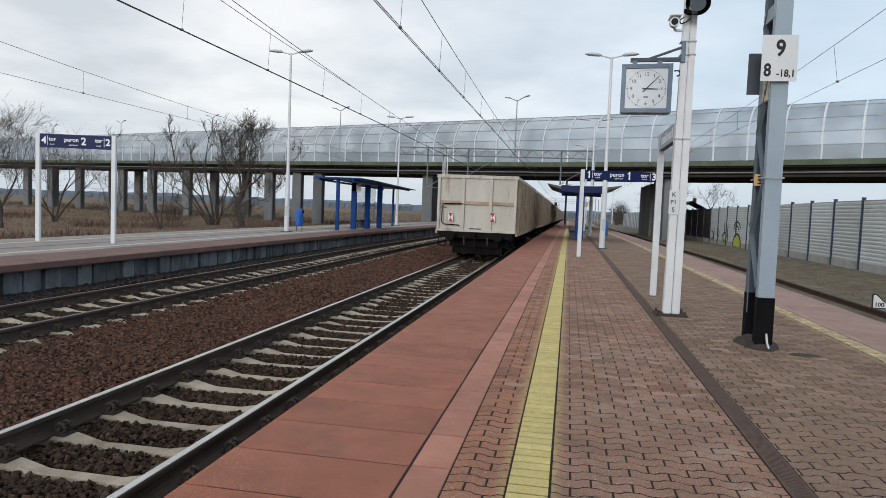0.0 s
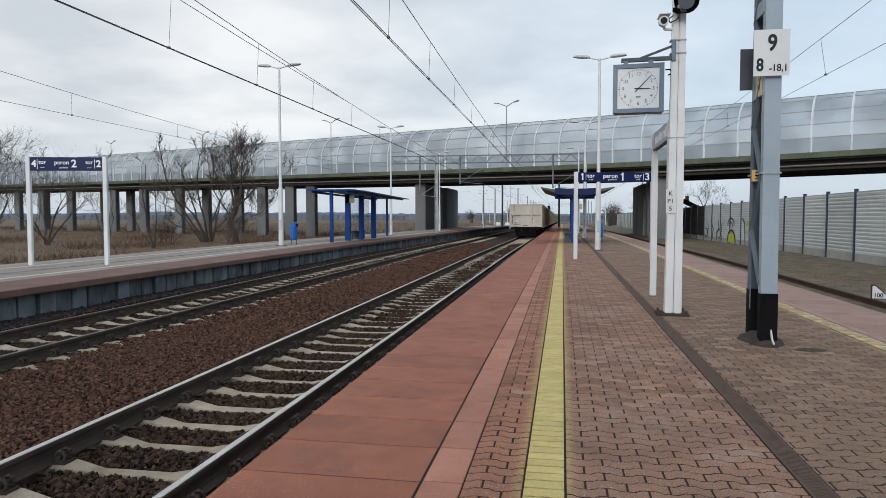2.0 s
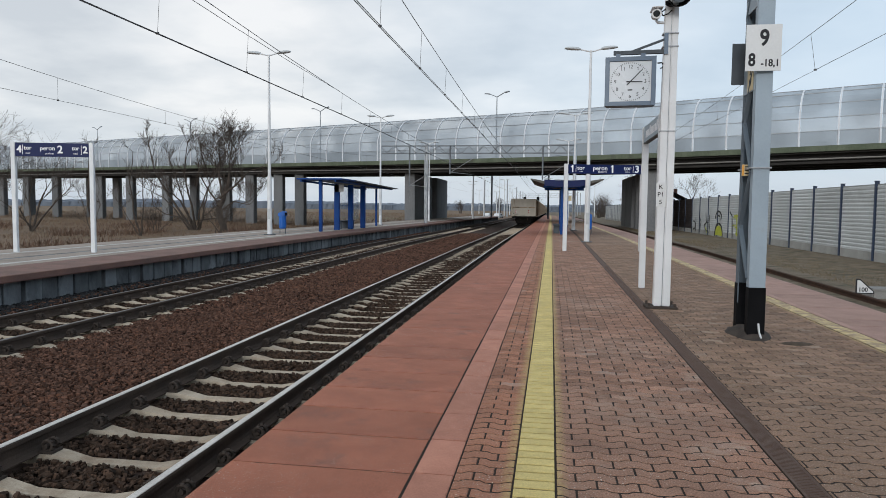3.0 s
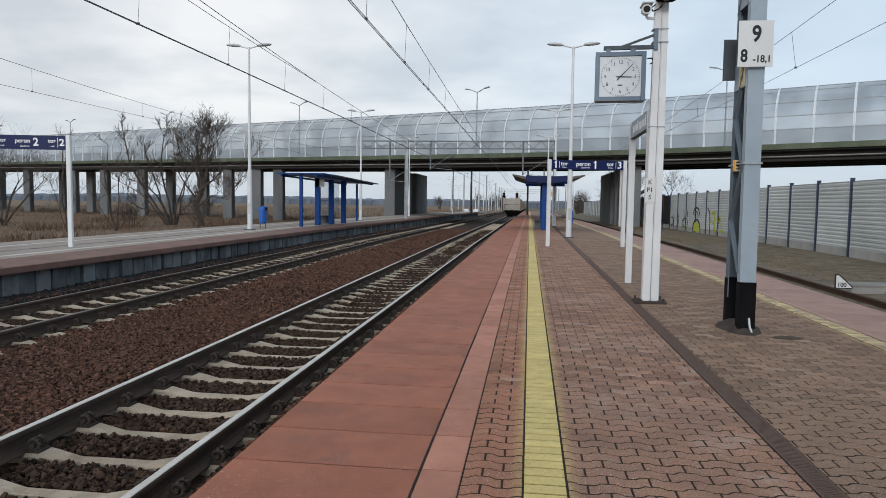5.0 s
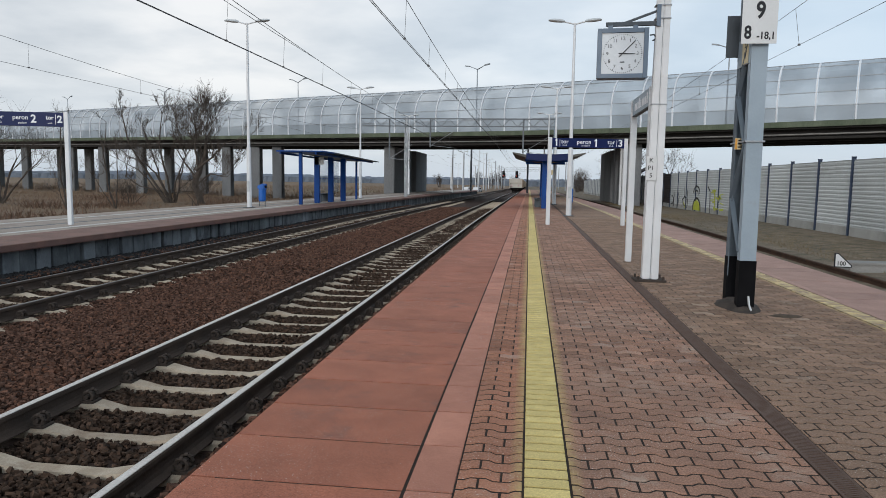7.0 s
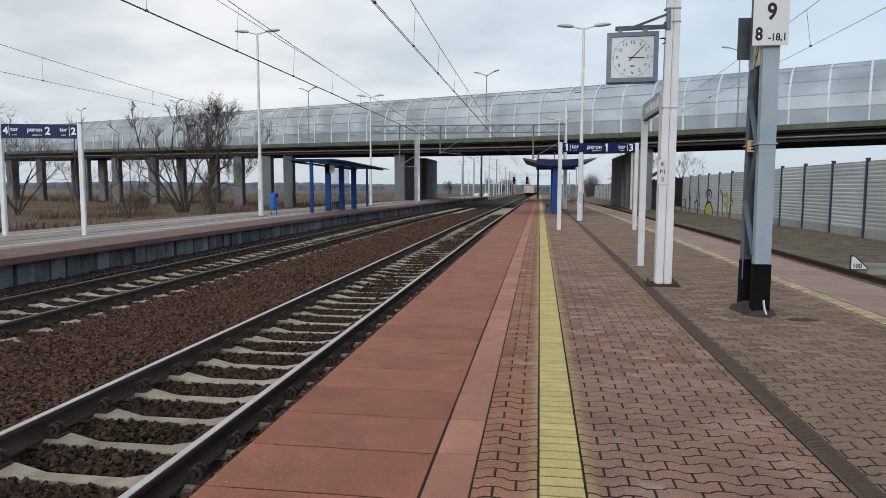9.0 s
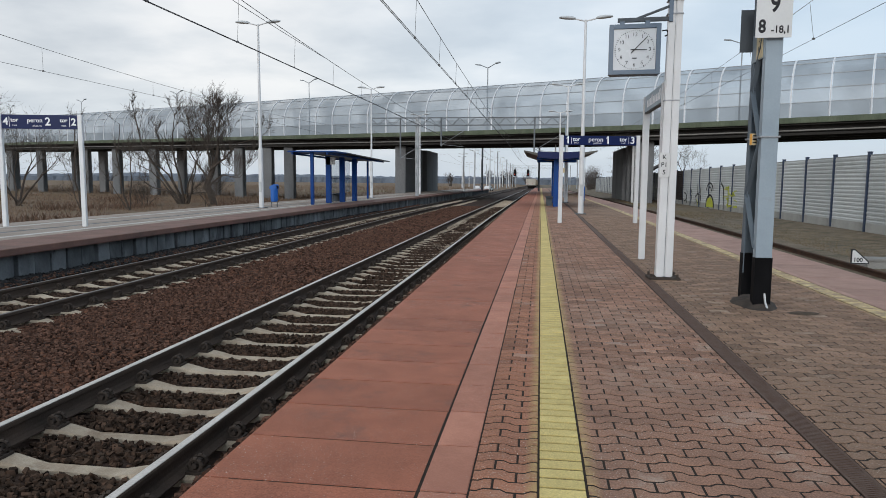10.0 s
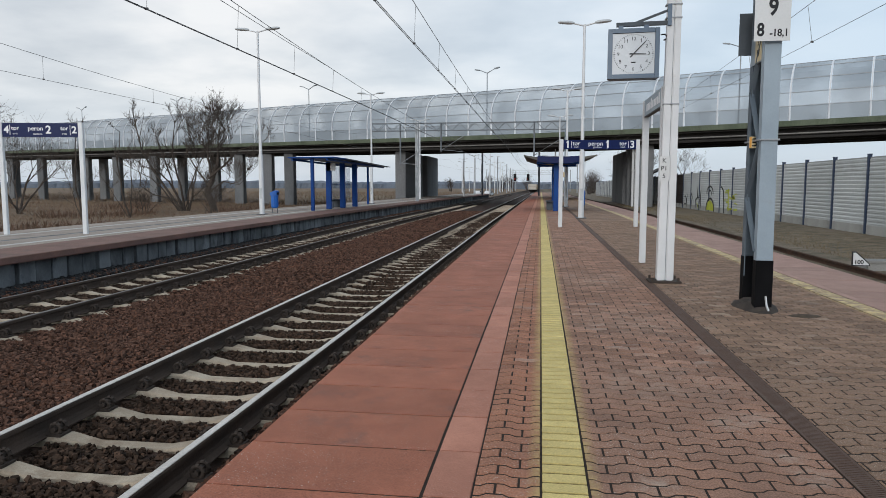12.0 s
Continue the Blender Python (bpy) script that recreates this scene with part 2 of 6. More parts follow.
M_GRASS = mat("winter_grass", (0.165, 0.132, 0.078), (0.21, 0.16, 0.1), 0.5, 0.9, 0, 20, vary=0.3, island=True, world_space=True)
M_WHITE = mat("white_painted_steel", (0.71, 0.72, 0.73), (0.63, 0.64, 0.65), 2, 0.42, 0.05, 60, stain=(0.55, 0.53, 0.5), stain_scale=3, stain_at=0.62, grain_amount=0.2, spec=0.4)
M_GREYPAINT = mat("light_grey_paint", (0.31, 0.375, 0.43), (0.255, 0.315, 0.365), 1.5, 0.5, 0.08, 60, stain=(0.26, 0.28, 0.29), stain_scale=2.5, stain_at=0.6, grain_amount=0.2, spec=0.4)
# the mast's grey paint darkened, with the shade of its inner side in the colour
M_MASTDARK = mat("shaded_blue_grey_paint", (0.125, 0.155, 0.18), (0.095, 0.12, 0.145), 2, 0.6, 0.1, 60, grain_amount=0.3)
M_DARKPAINT = mat("dark_grey_paint", (0.09, 0.105, 0.12), (0.065, 0.075, 0.085), 2, 0.55, 0.1, 60, grain_amount=0.2, spec=0.12)
M_BLACK = mat("black_bitumen_paint", (0.004, 0.004, 0.0045), (0.008, 0.008, 0.009), 3, 0.6, 0.1, 50, grain_amount=0.2, spec=0.05)
M_NAVY = mat("navy_sign_enamel", (0.010, 0.018, 0.075), (0.013, 0.022, 0.085), 1, 0.35, 0.0, 50, grain_amount=0.2, spec=0.08)
M_BLUE = mat("blue_painted_steel", (0.004, 0.045, 0.205), (0.005, 0.055, 0.235), 1.5, 0.5, 0.05, 50, grain_amount=0.2, spec=0.15)
M_CLOCKBLUE = mat("slate_blue_enamel", (0.055, 0.105, 0.17), (0.045, 0.09, 0.15), 2, 0.4, 0.03, 50, grain_amount=0.2, spec=0.4)
M_BINBLUE = mat("bright_blue_plastic", (0.012, 0.13, 0.50), (0.012, 0.11, 0.42), 2, 0.45, 0.03, 50, grain_amount=0.2, spec=0.4)
M_FACE = mat("clock_face_white", (0.46, 0.50, 0.54), (0.42, 0.465, 0.505), 1, 0.3, 0.0, 50, grain_amount=0.2, spec=0.4)
M_LETTER = mat("white_lettering", (0.8, 0.81, 0.83), (0.78, 0.79, 0.81), 1, 0.5, 0.0, 50, grain_amount=0.2, spec=0.4)
M_INK = mat("black_lettering", (0.015, 0.016, 0.02), (0.02, 0.02, 0.024), 1, 0.5, 0.0, 50)
M_PLATE = mat("white_enamel_plate", (0.68, 0.69, 0.69), (0.62, 0.63, 0.63), 1.5, 0.35, 0.02, 50, grain_amount=0.2, spec=0.4)
M_ORANGE = mat("orange_yellow_label", (0.72, 0.34, 0.06), (0.66, 0.30, 0.05), 3, 0.5, 0.02, 50, grain_amount=0.2, spec=0.4)
M_CREAM = mat("cream_label", (0.62, 0.52, 0.32), (0.55, 0.46, 0.28), 3, 0.5, 0.02, 50, grain_amount=0.2, spec=0.4)
M_ROOF = mat("dark_corrugated_roof", (0.05, 0.058, 0.075), (0.035, 0.042, 0.055), 1.2, 0.5, 0.1, 40)
M_ROOFEDGE = mat("weathered_roof_underside", (0.13, 0.125, 0.11), (0.08, 0.08, 0.075), 1.2, 0.7, 0.2, 40)
# far darker than bare concrete: the shade under the deck is in this colour
M_DECK = mat("shaded_viaduct_concrete", (0.042, 0.039, 0.036), (0.027, 0.025, 0.024), 0.25, 0.85, 0.2, 12, stain=(0.045, 0.044, 0.042), stain_scale=0.18, stain_at=0.55)
M_MOSS = mat("mossy_green_parapet", (0.13, 0.15, 0.105), (0.085, 0.105, 0.07), 0.6, 0.85, 0.2, 14, stain=(0.075, 0.08, 0.06), stain_scale=0.8, stain_at=0.55, stretch=(1, 1, 0.25))
M_PIER = mat("pier_concrete", (0.20, 0.205, 0.21), (0.14, 0.144, 0.148), 0.35, 0.85, 0.2, 14, vary=0.12, stain=(0.17, 0.165, 0.16), stain_scale=0.3, stain_at=0.6, stretch=(1, 1, 0.4))
M_RIB = mat("white_tube_rib", (0.66, 0.68, 0.71), (0.56, 0.58, 0.61), 0.6, 0.45, 0.02, 20, grain_amount=0.2, spec=0.4)
M_FENCE = mat("grey_green_noise_panel", (0.54, 0.565, 0.565), (0.455, 0.475, 0.475), 0.6, 0.75, 0.15, 30, vary=0.1, stain=(0.33, 0.34, 0.325), stain_scale=0.6, stain_at=0.6, stretch=(1, 0.4, 1))
M_POST = mat("blue_grey_fence_post", (0.035, 0.055, 0.10), (0.028, 0.045, 0.085), 1, 0.5, 0.05, 40, grain_amount=0.2, spec=0.4)
M_GRAFBLACK = mat("black_spray_paint", (0.02, 0.02, 0.022), (0.035, 0.035, 0.037), 4, 0.6, 0.0, 40)
M_GRAFYEL = mat("yellow_green_spray_paint", (0.52, 0.55, 0.05), (0.45, 0.50, 0.08), 4, 0.6, 0.0, 40)
M_BARK = mat("bare_bark", (0.092, 0.073, 0.06), (0.058, 0.047, 0.04), 3, 0.9, 0.3, 30)
# the blue-grey is distance haze mixed into the woods' own colour
M_WOODS = mat("hazed_bare_woods", (0.16, 0.185, 0.225), (0.135, 0.158, 0.19), 0.05, 0.95, 0, 1.5, vary=0.1, island=True, world_space=True)
M_WIRE = mat("copper_wire_dark", (0.11, 0.11, 0.115), (0.13, 0.128, 0.125), 1, 0.6, 0.0, 20)
M_GALV = mat("galvanised_steel", (0.33, 0.35, 0.37), (0.27, 0.29, 0.31), 2, 0.5, 0.05, 40, metal=0.4)
M_WAGON = mat("cream_wagon_paint", (0.57, 0.535, 0.47), (0.48, 0.445, 0.385), 0.9, 0.6, 0.08, 40, vary=0.06, stain=(0.27, 0.20, 0.145), stain_scale=1.3, stain_at=0.53, stretch=(1.6, 1.6, 0.25), grain_amount=0.5)
M_WAGONRIB = mat("dirty_wagon_rib", (0.42, 0.34, 0.25), (0.31, 0.22, 0.15), 1.5, 0.65, 0.1, 40, stain=(0.28, 0.19, 0.12), stain_scale=1.5, stain_at=0.58, grain_amount=0.35)
# soot, taken darker still to hold the shade under the wagon
M_UNDER = mat("sooty_shaded_underframe", (0.009, 0.008, 0.008), (0.016, 0.014, 0.013), 2, 0.85, 0.2, 30, spec=0.05)
M_RED = mat("red_mark", (0.45, 0.03, 0.025), (0.40, 0.03, 0.025), 2, 0.5, 0.0, 30)
M_LAMPHEAD = mat("pale_lamp_housing", (0.5, 0.52, 0.53), (0.44, 0.46, 0.47), 2, 0.4, 0.02, 40, grain_amount=0.2, spec=0.4)
M_RUBBLE = mat("cement_hump", (0.035, 0.03, 0.027), (0.075, 0.06, 0.05), 6, 0.95, 0.8, 60)
M_CAR = mat("white_car_paint", (0.7, 0.7, 0.7), (0.66, 0.66, 0.66), 1, 0.3, 0, 20)
M_CARDARK = mat("car_glass_dark", (0.03, 0.035, 0.04), (0.025, 0.03, 0.035), 1, 0.15, 0, 20)


def clear_material(name, tint, see=0.5, gloss=0.12, swing=0.1):
    """A thin clear or milky sheet: part lets the view through, part scatters, part mirrors."""
    m = bpy.data.materials.new(name)
    m.use_nodes = True
    n, l = m.node_tree.nodes, m.node_tree.links
    n.clear()
    out, tr, gl = n.new("ShaderNodeOutputMaterial"), n.new("ShaderNodeBsdfTransparent"), n.new("ShaderNodeBsdfGlossy")
    tl, df, m1, m2, m3 = (n.new("ShaderNodeBsdfTranslucent"), n.new("ShaderNodeBsdfDiffuse"), n.new("ShaderNodeMixShader"), n.new("ShaderNodeMixShader"),
                          n.new("ShaderNodeMixShader"))
    tc, nz, mr = n.new("ShaderNodeTexCoord"), n.new("ShaderNodeTexNoise"), n.new("ShaderNodeMapRange")
    nz.inputs["Scale"].default_value, nz.inputs["Detail"].default_value = 0.35, 5
    mr.inputs[1].default_value, mr.inputs[2].default_value = 0.35, 0.65
    mr.inputs[3].default_value, mr.inputs[4].default_value = see - swing, see + swing
    l.new(tc.outputs["Object"], nz.inputs["Vector"])
    l.new(nz.outputs[0], mr.inputs[0])
    tr.inputs[0].default_value = (0.97, 0.98, 0.99, 1)
    for s in (tl, df):
        s.inputs[0].default_value = (*tint, 1)
    gl.inputs["Roughness"].default_value = 0.4
    m1.inputs[0].default_value = 0.45
    l.new(tl.outputs[0], m1.inputs[1])
    l.new(df.outputs[0], m1.inputs[2])
    l.new(mr.outputs[0], m2.inputs[0])
    l.new(m1.outputs[0], m2.inputs[1])
    l.new(tr.outputs[0], m2.inputs[2])
    m3.inputs[0].default_value = gloss
    l.new(m2.outputs[0], m3.inputs[1])
    l.new(gl.outputs[0], m3.inputs[2])
    l.new(m3.outputs[0], out.inputs[0])
    return m


M_TUBE = clear_material("milky_polycarbonate", (0.28, 0.33, 0.38), 0.38, 0.1, 0.2)
M_GLASS = clear_material("shelter_glass", (0.3, 0.35, 0.38), 0.85, 0.06)


def glow(name, colour, strength):
    m = bpy.data.materials.new(name)
    m.use_nodes = True
    b = m.node_tree.nodes["Principled BSDF"]
    b.inputs["Base Color"].default_value = (*colour, 1)
    b.inputs["Emission Color"].default_value = (*colour, 1)
    b.inputs["Emission Strength"].default_value = strength
    return m


M_SIGNALRED = glow("red_signal_light", (0.6, 0.04, 0.03), 0.5)


# ---- mesh tools ----
class Mesh:
    """Collects vertices and faces of one part."""

    def __init__(self):
        self.v, self.f = [], []

    def add(self, verts, faces):
        k = len(self.v)
        self.v += [tuple(p) for p in verts]
        self.f += [tuple(i + k for i in f) for f in faces]
        return self

    def box(self, x0, x1, y0, y1, z0, z1):
        return self.add([(x, y, z) for z in (z0, z1) for y in (y0, y1) for x in (x0, x1)],
                        [(0, 2, 3, 1), (4, 5, 7, 6), (0, 1, 5, 4), (2, 6, 7, 3), (0, 4, 6, 2), (1, 3, 7, 5)])

    def tube(self, p, q, r0, r1=None, n=8, caps=True):
        p, q = Vector(p), Vector(q)
        r1 = r0 if r1 is None else r1
        rot = (q - p).to_track_quat("Z", "Y").to_matrix()
        ring = [rot @ Vector((math.cos(2 * math.pi * i / n), math.sin(2 * math.pi * i / n), 0)) for i in range(n)]
        fs = [(i, (i + 1) % n, n + (i + 1) % n, n + i) for i in range(n)]
        if caps:
            fs += [tuple(reversed(range(n))), tuple(range(n, 2 * n))]
        return self.add([p + r0 * c for c in ring] + [q + r1 * c for c in ring], fs)

    def beam(self, p, q, w, h):
        """A square bar from p to q, w wide and h high."""
        p, q = Vector(p), Vector(q)
        rot = (q - p).to_track_quat("Z", "Y").to_matrix()
        c = [rot @ Vector((sx * w / 2, sy * h / 2, 0)) for sx, sy in ((-1, -1), (1, -1), (1, 1), (-1, 1))]
        return self.add([p + k for k in c] + [q + k for k in c],
                        [(0, 1, 5, 4), (1, 2, 6, 5), (2, 3, 7, 6), (3, 0, 4, 7), (3, 2, 1, 0), (4, 5, 6, 7)])

    def sweep(self, profile, stations, closed=True):
        """profile: points (a, b); stations: functions' frames as (origin, axis_a, axis_b)."""
        n, verts, fs = len(profile), [], []
        for o, ax, bx in stations:
            o, ax, bx = Vector(o), Vector(ax), Vector(bx)
            verts += [o + a * ax + b * bx for a, b in profile]
        for s in range(len(stations) - 1):
            for i in range(n if closed else n - 1):
                j = (i + 1) % n
                fs.append((s * n + i, s * n + j, (s + 1) * n + j, (s + 1) * n + i))
        if closed:
            fs += [tuple(reversed(range(n))), tuple(range((len(stations) - 1) * n, len(stations) * n))]
        return self.add(verts, fs)

    def prism(self, outline, z0, z1):
        n = len(outline)
        return self.add([(x, y, z0) for x, y in outline] + [(x, y, z1) for x, y in outline],
                        [tuple(reversed(range(n))), tuple(range(n, 2 * n))] + [(i, (i + 1) % n, n + (i + 1) % n, n + i) for i in range(n)])

    def stone(self, outline, z0, z1, chamfer=0.0045):
        """An upright block with a chamfered top edge."""
        n = len(outline)
        cx, cy = sum(p[0] for p in outline) / n, (outline[0][1] + outline[-1][1]) / 2
        inner = []
        for k, (x, y) in enumerate(outline):
            inner.append((x - math.copysign(min(chamfer, abs(x - cx)), x - cx) if k in (0, n // 2 - 1, n // 2, n - 1) else x, y + (chamfer if k < n // 2 else -chamfer)))
        vs = [(x, y, z0) for x, y in outline] + [(x, y, z1 - chamfer * 0.9) for x, y in outline] + [(x, y, z1) for x, y in inner]
        fs = [tuple(range(2 * n, 3 * n))]
        for i in range(n):
            j = (i + 1) % n
            fs += [(i, j, n + j, n + i), (n + i, n + j, 2 * n + j, 2 * n + i)]
        return self.add(vs, fs)

    def data(self, name, material, bevel=0.0, smooth=False):
        me = bpy.data.meshes.new(name)
        me.from_pydata(self.v, [], self.f)
        if material:
            me.materials.append(material)
        bm = bmesh.new()
        bm.from_mesh(me)
        bmesh.ops.recalc_face_normals(bm, faces=bm.faces)
        if bevel:
            bmesh.ops.bevel(bm, geom=[e for e in bm.edges if len(e.link_faces) == 2 and e.calc_face_angle(0) > 0.6], offset=bevel, segments=2,
                            affect="EDGES", clamp_overlap=True)
        if smooth:
            for f in bm.faces:
                f.smooth = True
            for e in bm.edges:
                if len(e.link_faces) == 2 and e.calc_face_angle(0) > 0.7:
                    e.smooth = False
        bm.to_mesh(me)
        bm.free()
        return me


def part(name, mesh, material, parent, label="", bevel=0.0, smooth=False, at=None):
    me = mesh.data(name, material, bevel, smooth) if isinstance(mesh, Mesh) else mesh
    ob = new(name, me)
    ob.parent = parent
    if at is not None:
        ob.matrix_basis = at
    return tagged(ob, label)


def thing(name, label, category, group="", kind="", at=None):
    ob = new(name)
    ob.empty_display_size = 0.1
    if at is not None:
        ob.matrix_basis = at
    return tagged(ob, label, category, group, kind)


def lone(name, mesh, material, label, category, group="", kind="", bevel=0.0, smooth=False, at=None):
    ob = new(name, mesh.data(name, material, bevel, smooth))
    if at is not None:
        ob.matrix_basis = at
    return tagged(ob, label, category, group, kind)


def lettering(text, size, material, parent, m, label="", bold=0.0, centre=True, name="lettering"):
    """Raised letters in the built-in font, standing in the local x-z plane of the pose m and facing -y."""
    cu = bpy.data.curves.new(name, "FONT")
    cu.body, cu.size, cu.extrude, cu.offset = text, size, 0.0015, bold
    cu.align_x, cu.align_y = ("CENTER" if centre else "LEFT"), "CENTER"
    cu.resolution_u = 4
    tmp = bpy.data.objects.new("tmp", cu)
    scene.collection.objects.link(tmp)
    me = bpy.data.meshes.new_from_object(tmp.evaluated_get(bpy.context.evaluated_depsgraph_get()))
    bpy.data.objects.remove(tmp)
    bpy.data.curves.remove(cu)
    me.materials.clear()
    me.materials.append(material)
    ob = new(name, me)
    ob.parent = parent
    ob.matrix_basis = m @ pose(0, 0, 0, 90, 0, 0)
    if text == "1":
        # the slanting flag of the figure
        flag = Mesh().beam((-0.01 * size, 0, 0.33 * size), (-0.17 * size, 0, 0.19 * size), 0.004, 0.085 * size)
        part("figure_flag", flag, material, parent, at=m)
    return tagged(ob, label)


def grade(y):
    """The line falls gently away beyond the platforms' near halves."""
    return -0.0047 * max(0.0, y - 32) if y < 400 else -0.0047 * 368


# ---- ground ----
def along(ys, x=0.0, dz=0.0):
    return [((x, y, grade(y) + dz), (1, 0, 0), (0, 0, 1)) for y in ys]


YS_FAR = (-12, 2, 16, 32, 50, 75, 100, 130, 170, 220, 290, 400, 640)


def build_ground():
    g = Mesh()
    xs = [-2600, -900, -400, -200, -110, -60, -35, -22, -15.2, -9.62]
    xr = [7.7, 9.2, 12.4, 13.5, 30, 80, 200, 500, 2600]
    ys = [-300, -12, 0, 10, 20, 30, 40, 50, 60, 75, 90, 110, 140, 180, 240, 320, 420, 700, 1400, 3000]

    def height(x, y):
        if x > 13:
            return -0.55 + grade(y)
        if x > 7:
            return -0.62 + 0.05 * (x - 7.7) / 4 + grade(y)
        if x > -9.7:
            return -0.98 + grade(y)
        k = min(1.0, (-15.2 - x) / 8) if x < -15.2 else 0.0
        return -0.95 - 0.3 * k + grade(y) * (1 - k) * 0.9 + grade(y) * 0.4 * k

    cols = xs + xr
    verts = [(x, y, height(x, y)) for y in ys for x in cols]
    n = len(cols)
    fs = [(j * n + i, j * n + i + 1, (j + 1) * n + i + 1, (j + 1) * n + i) for j in range(len(ys) - 1) for i in range(n - 1)]
    me = bpy.data.meshes.new("ground")
    me.from_pydata(verts, [], fs)
    me.materials.append(M_FIELD)
    me.materials.append(M_GRASSDIRT)
    for k, p in enumerate(me.polygons):
        p.material_index = 1 if p.center.x > -9.7 else 0
    return tagged(new("ground", me), "dry brown winter field and trodden grass verge", "ground", kind="structure")


build_ground()


def build_ballast():
    """The stone bed of the two tracks between the platforms, with shoulders and a shallow trough between the tracks."""
    b = Mesh()
    prof = [(-9.9, -1.1), (-9.9, -0.68), (-9.25, -0.70), (-8.85, -0.70), (-8.75, -0.738), (-6.6, -0.725), (-6.4, -0.70), (-6.2, -0.69), (-5.7, -0.68), (-5.2, -0.68), (-4.3, -0.69), (-4.1, -0.738), (-2.2, -0.738), (-2.1, -0.7), (-1.5, -0.7), (-1.5, -1.1)]
    b.sweep(prof, along(YS_FAR))
    bed = lone("ballast_bed", b, M_BED, "brown crushed stone bed under the two tracks", "ballast", kind="structure")
    b = Mesh()
    b.sweep([(4.5, -1.1), (4.5, -0.72), (4.9, -0.69), (7.4, -0.69), (8.0, -0.66), (8.4, -1.1)], along(YS_FAR))
    lone("ballast_bed", b, M_BED, "dirty stone bed of the side track", "ballast", kind="structure")
    # loose stones, dense near the camera
    rng = np.random.default_rng(4)
    base = np.array([(x, y, z) for z in (-0.62, 0.62) for y in (-0.62, 0.62) for x in (-0.62, 0.62)], float)
    tri = np.array([(0, 2, 3), (0, 3, 1), (4, 5, 7), (4, 7, 6), (0, 1, 5), (0, 5, 4), (2, 6, 7), (2, 7, 3), (0, 4, 6), (0, 6, 2), (1, 3, 7), (1, 7, 5)])

    def stones(name, count, x0, x1, y0, y1, lo, hi, skip_sleepers=True, material=M_STONE, between=False):
        x, y = rng.uniform(x0, x1, count), rng.uniform(y0, y1, count)
        inside = (np.abs(x + 3.1535) < 0.98) | (np.abs(x + 7.78) < 0.98)
        z = np.where(inside, -0.722, np.where(x > -2.3, -0.64, -0.666))
        # heaped a little in waves and at the wall
        z += 0.007 * np.sin(3.1 * x + 1.3 * y) + 0.006 * np.sin(1.7 * x - 2.3 * y) + np.where(x < -9.1, 0.07, 0)
        # the second track's sleeper ends lie bare on the inner side
        bare = (x > -6.85) & (x < -6.45)
        z = np.where(bare, -0.694, z) + np.where(y > 32, -0.0047 * (y - 32), 0.0)
        if skip_sleepers:
            on = np.abs((y - 4.166 + 0.3) % 0.6 - 0.3) < 0.092
            tr = ((x > -4.55) & (x < -1.85)) | ((x > -9.15) & (x < -6.45))
            ends = bare & (rng.uniform(0, 1, count) < 0.6)
            keep = ~(on & tr & (((x > -4.17) & (x < -2.28)) | (np.abs(x + 7.78) < 1.02) | ends))
            rail = np.minimum.reduce([np.abs(x - k) for k in (-2.4, -3.907, -7.03, -8.53)]) > 0.085
            keep &= rail
            x, y, z = x[keep], y[keep], z[keep]
        if material is M_STONE:
            inner = (np.abs(x + 3.1535) < 0.95) | (np.abs(x + 7.78) < 0.95)
            x, y, z = (x[~inner], y[~inner], z[~inner]) if not between else (x[inner], y[inner], z[inner])
        c = len(x)
        s = rng.uniform(lo, hi, (c, 1, 1)) * rng.uniform(0.5, 1.25, (c, 1, 3))
        v = base[None] * s * rng.uniform(0.5, 1.35, (c, 8, 3))
        a = rng.uniform(0, 2 * np.pi, c)
        t = rng.uniform(-0.9, 0.9, c)
        ca, sa, ct, st = np.cos(a), np.sin(a), np.cos(t), np.sin(t)
        rx = np.stack([np.stack([ca, -sa * ct, sa * st], 1), np.stack([sa, ca * ct, -ca * st], 1), np.stack([0 * a, st, ct], 1)], 1)
        v = np.einsum("nij,nkj->nki", rx, v) + np.stack([x, y, z], 1)[:, None]
        me = bpy.data.meshes.new(name)
        me.vertices.add(c * 8)
        me.vertices.foreach_set("co", v.reshape(-1))
        f = (tri[None] + 8 * np.arange(c)[:, None, None]).reshape(-1)
        me.loops.add(len(f))
        me.loops.foreach_set("vertex_index", f)
        me.polygons.add(len(f) // 3)
        me.polygons.foreach_set("loop_start", np.arange(0, len(f), 3))
        me.polygons.foreach_set("loop_total", np.full(len(f) // 3, 3))
        me.update(calc_edges=True)
        me.shade_flat()
        me.materials.append(M_TRACKSTONE if between else material)
        ob = new(name, me)
        ob.parent = bed
        return tagged(ob, "loose brown and grey crushed stones", kind="stuff")

    stones("stones", 66000, -9.5, -1.6, 2.4, 11.5, 0.019, 0.036)
    stones("stones", 6000, -9.5, -1.6, -6.0, 2.4, 0.03, 0.055)
    stones("stones", 38000, -9.5, -1.6, 11.5, 24.0, 0.024, 0.046)
    stones("stones", 34000, -9.5, -1.6, 24.0, 52.0, 0.036, 0.062)
    stones("stones", 66000, -9.5, -1.6, 2.4, 11.5, 0.019, 0.036, between=True)
    stones("stones", 38000, -9.5, -1.6, 11.5, 24.0, 0.024, 0.046, between=True)
    stones("stones", 34000, -9.5, -1.6, 24.0, 52.0, 0.032, 0.055, between=True)
    stones("stones", 16000, -2.2, -1.55, 2.4, 16.0, 0.028, 0.05)
    stones("stones", 9000, -2.2, -1.55, 16.0, 40.0, 0.034, 0.056)
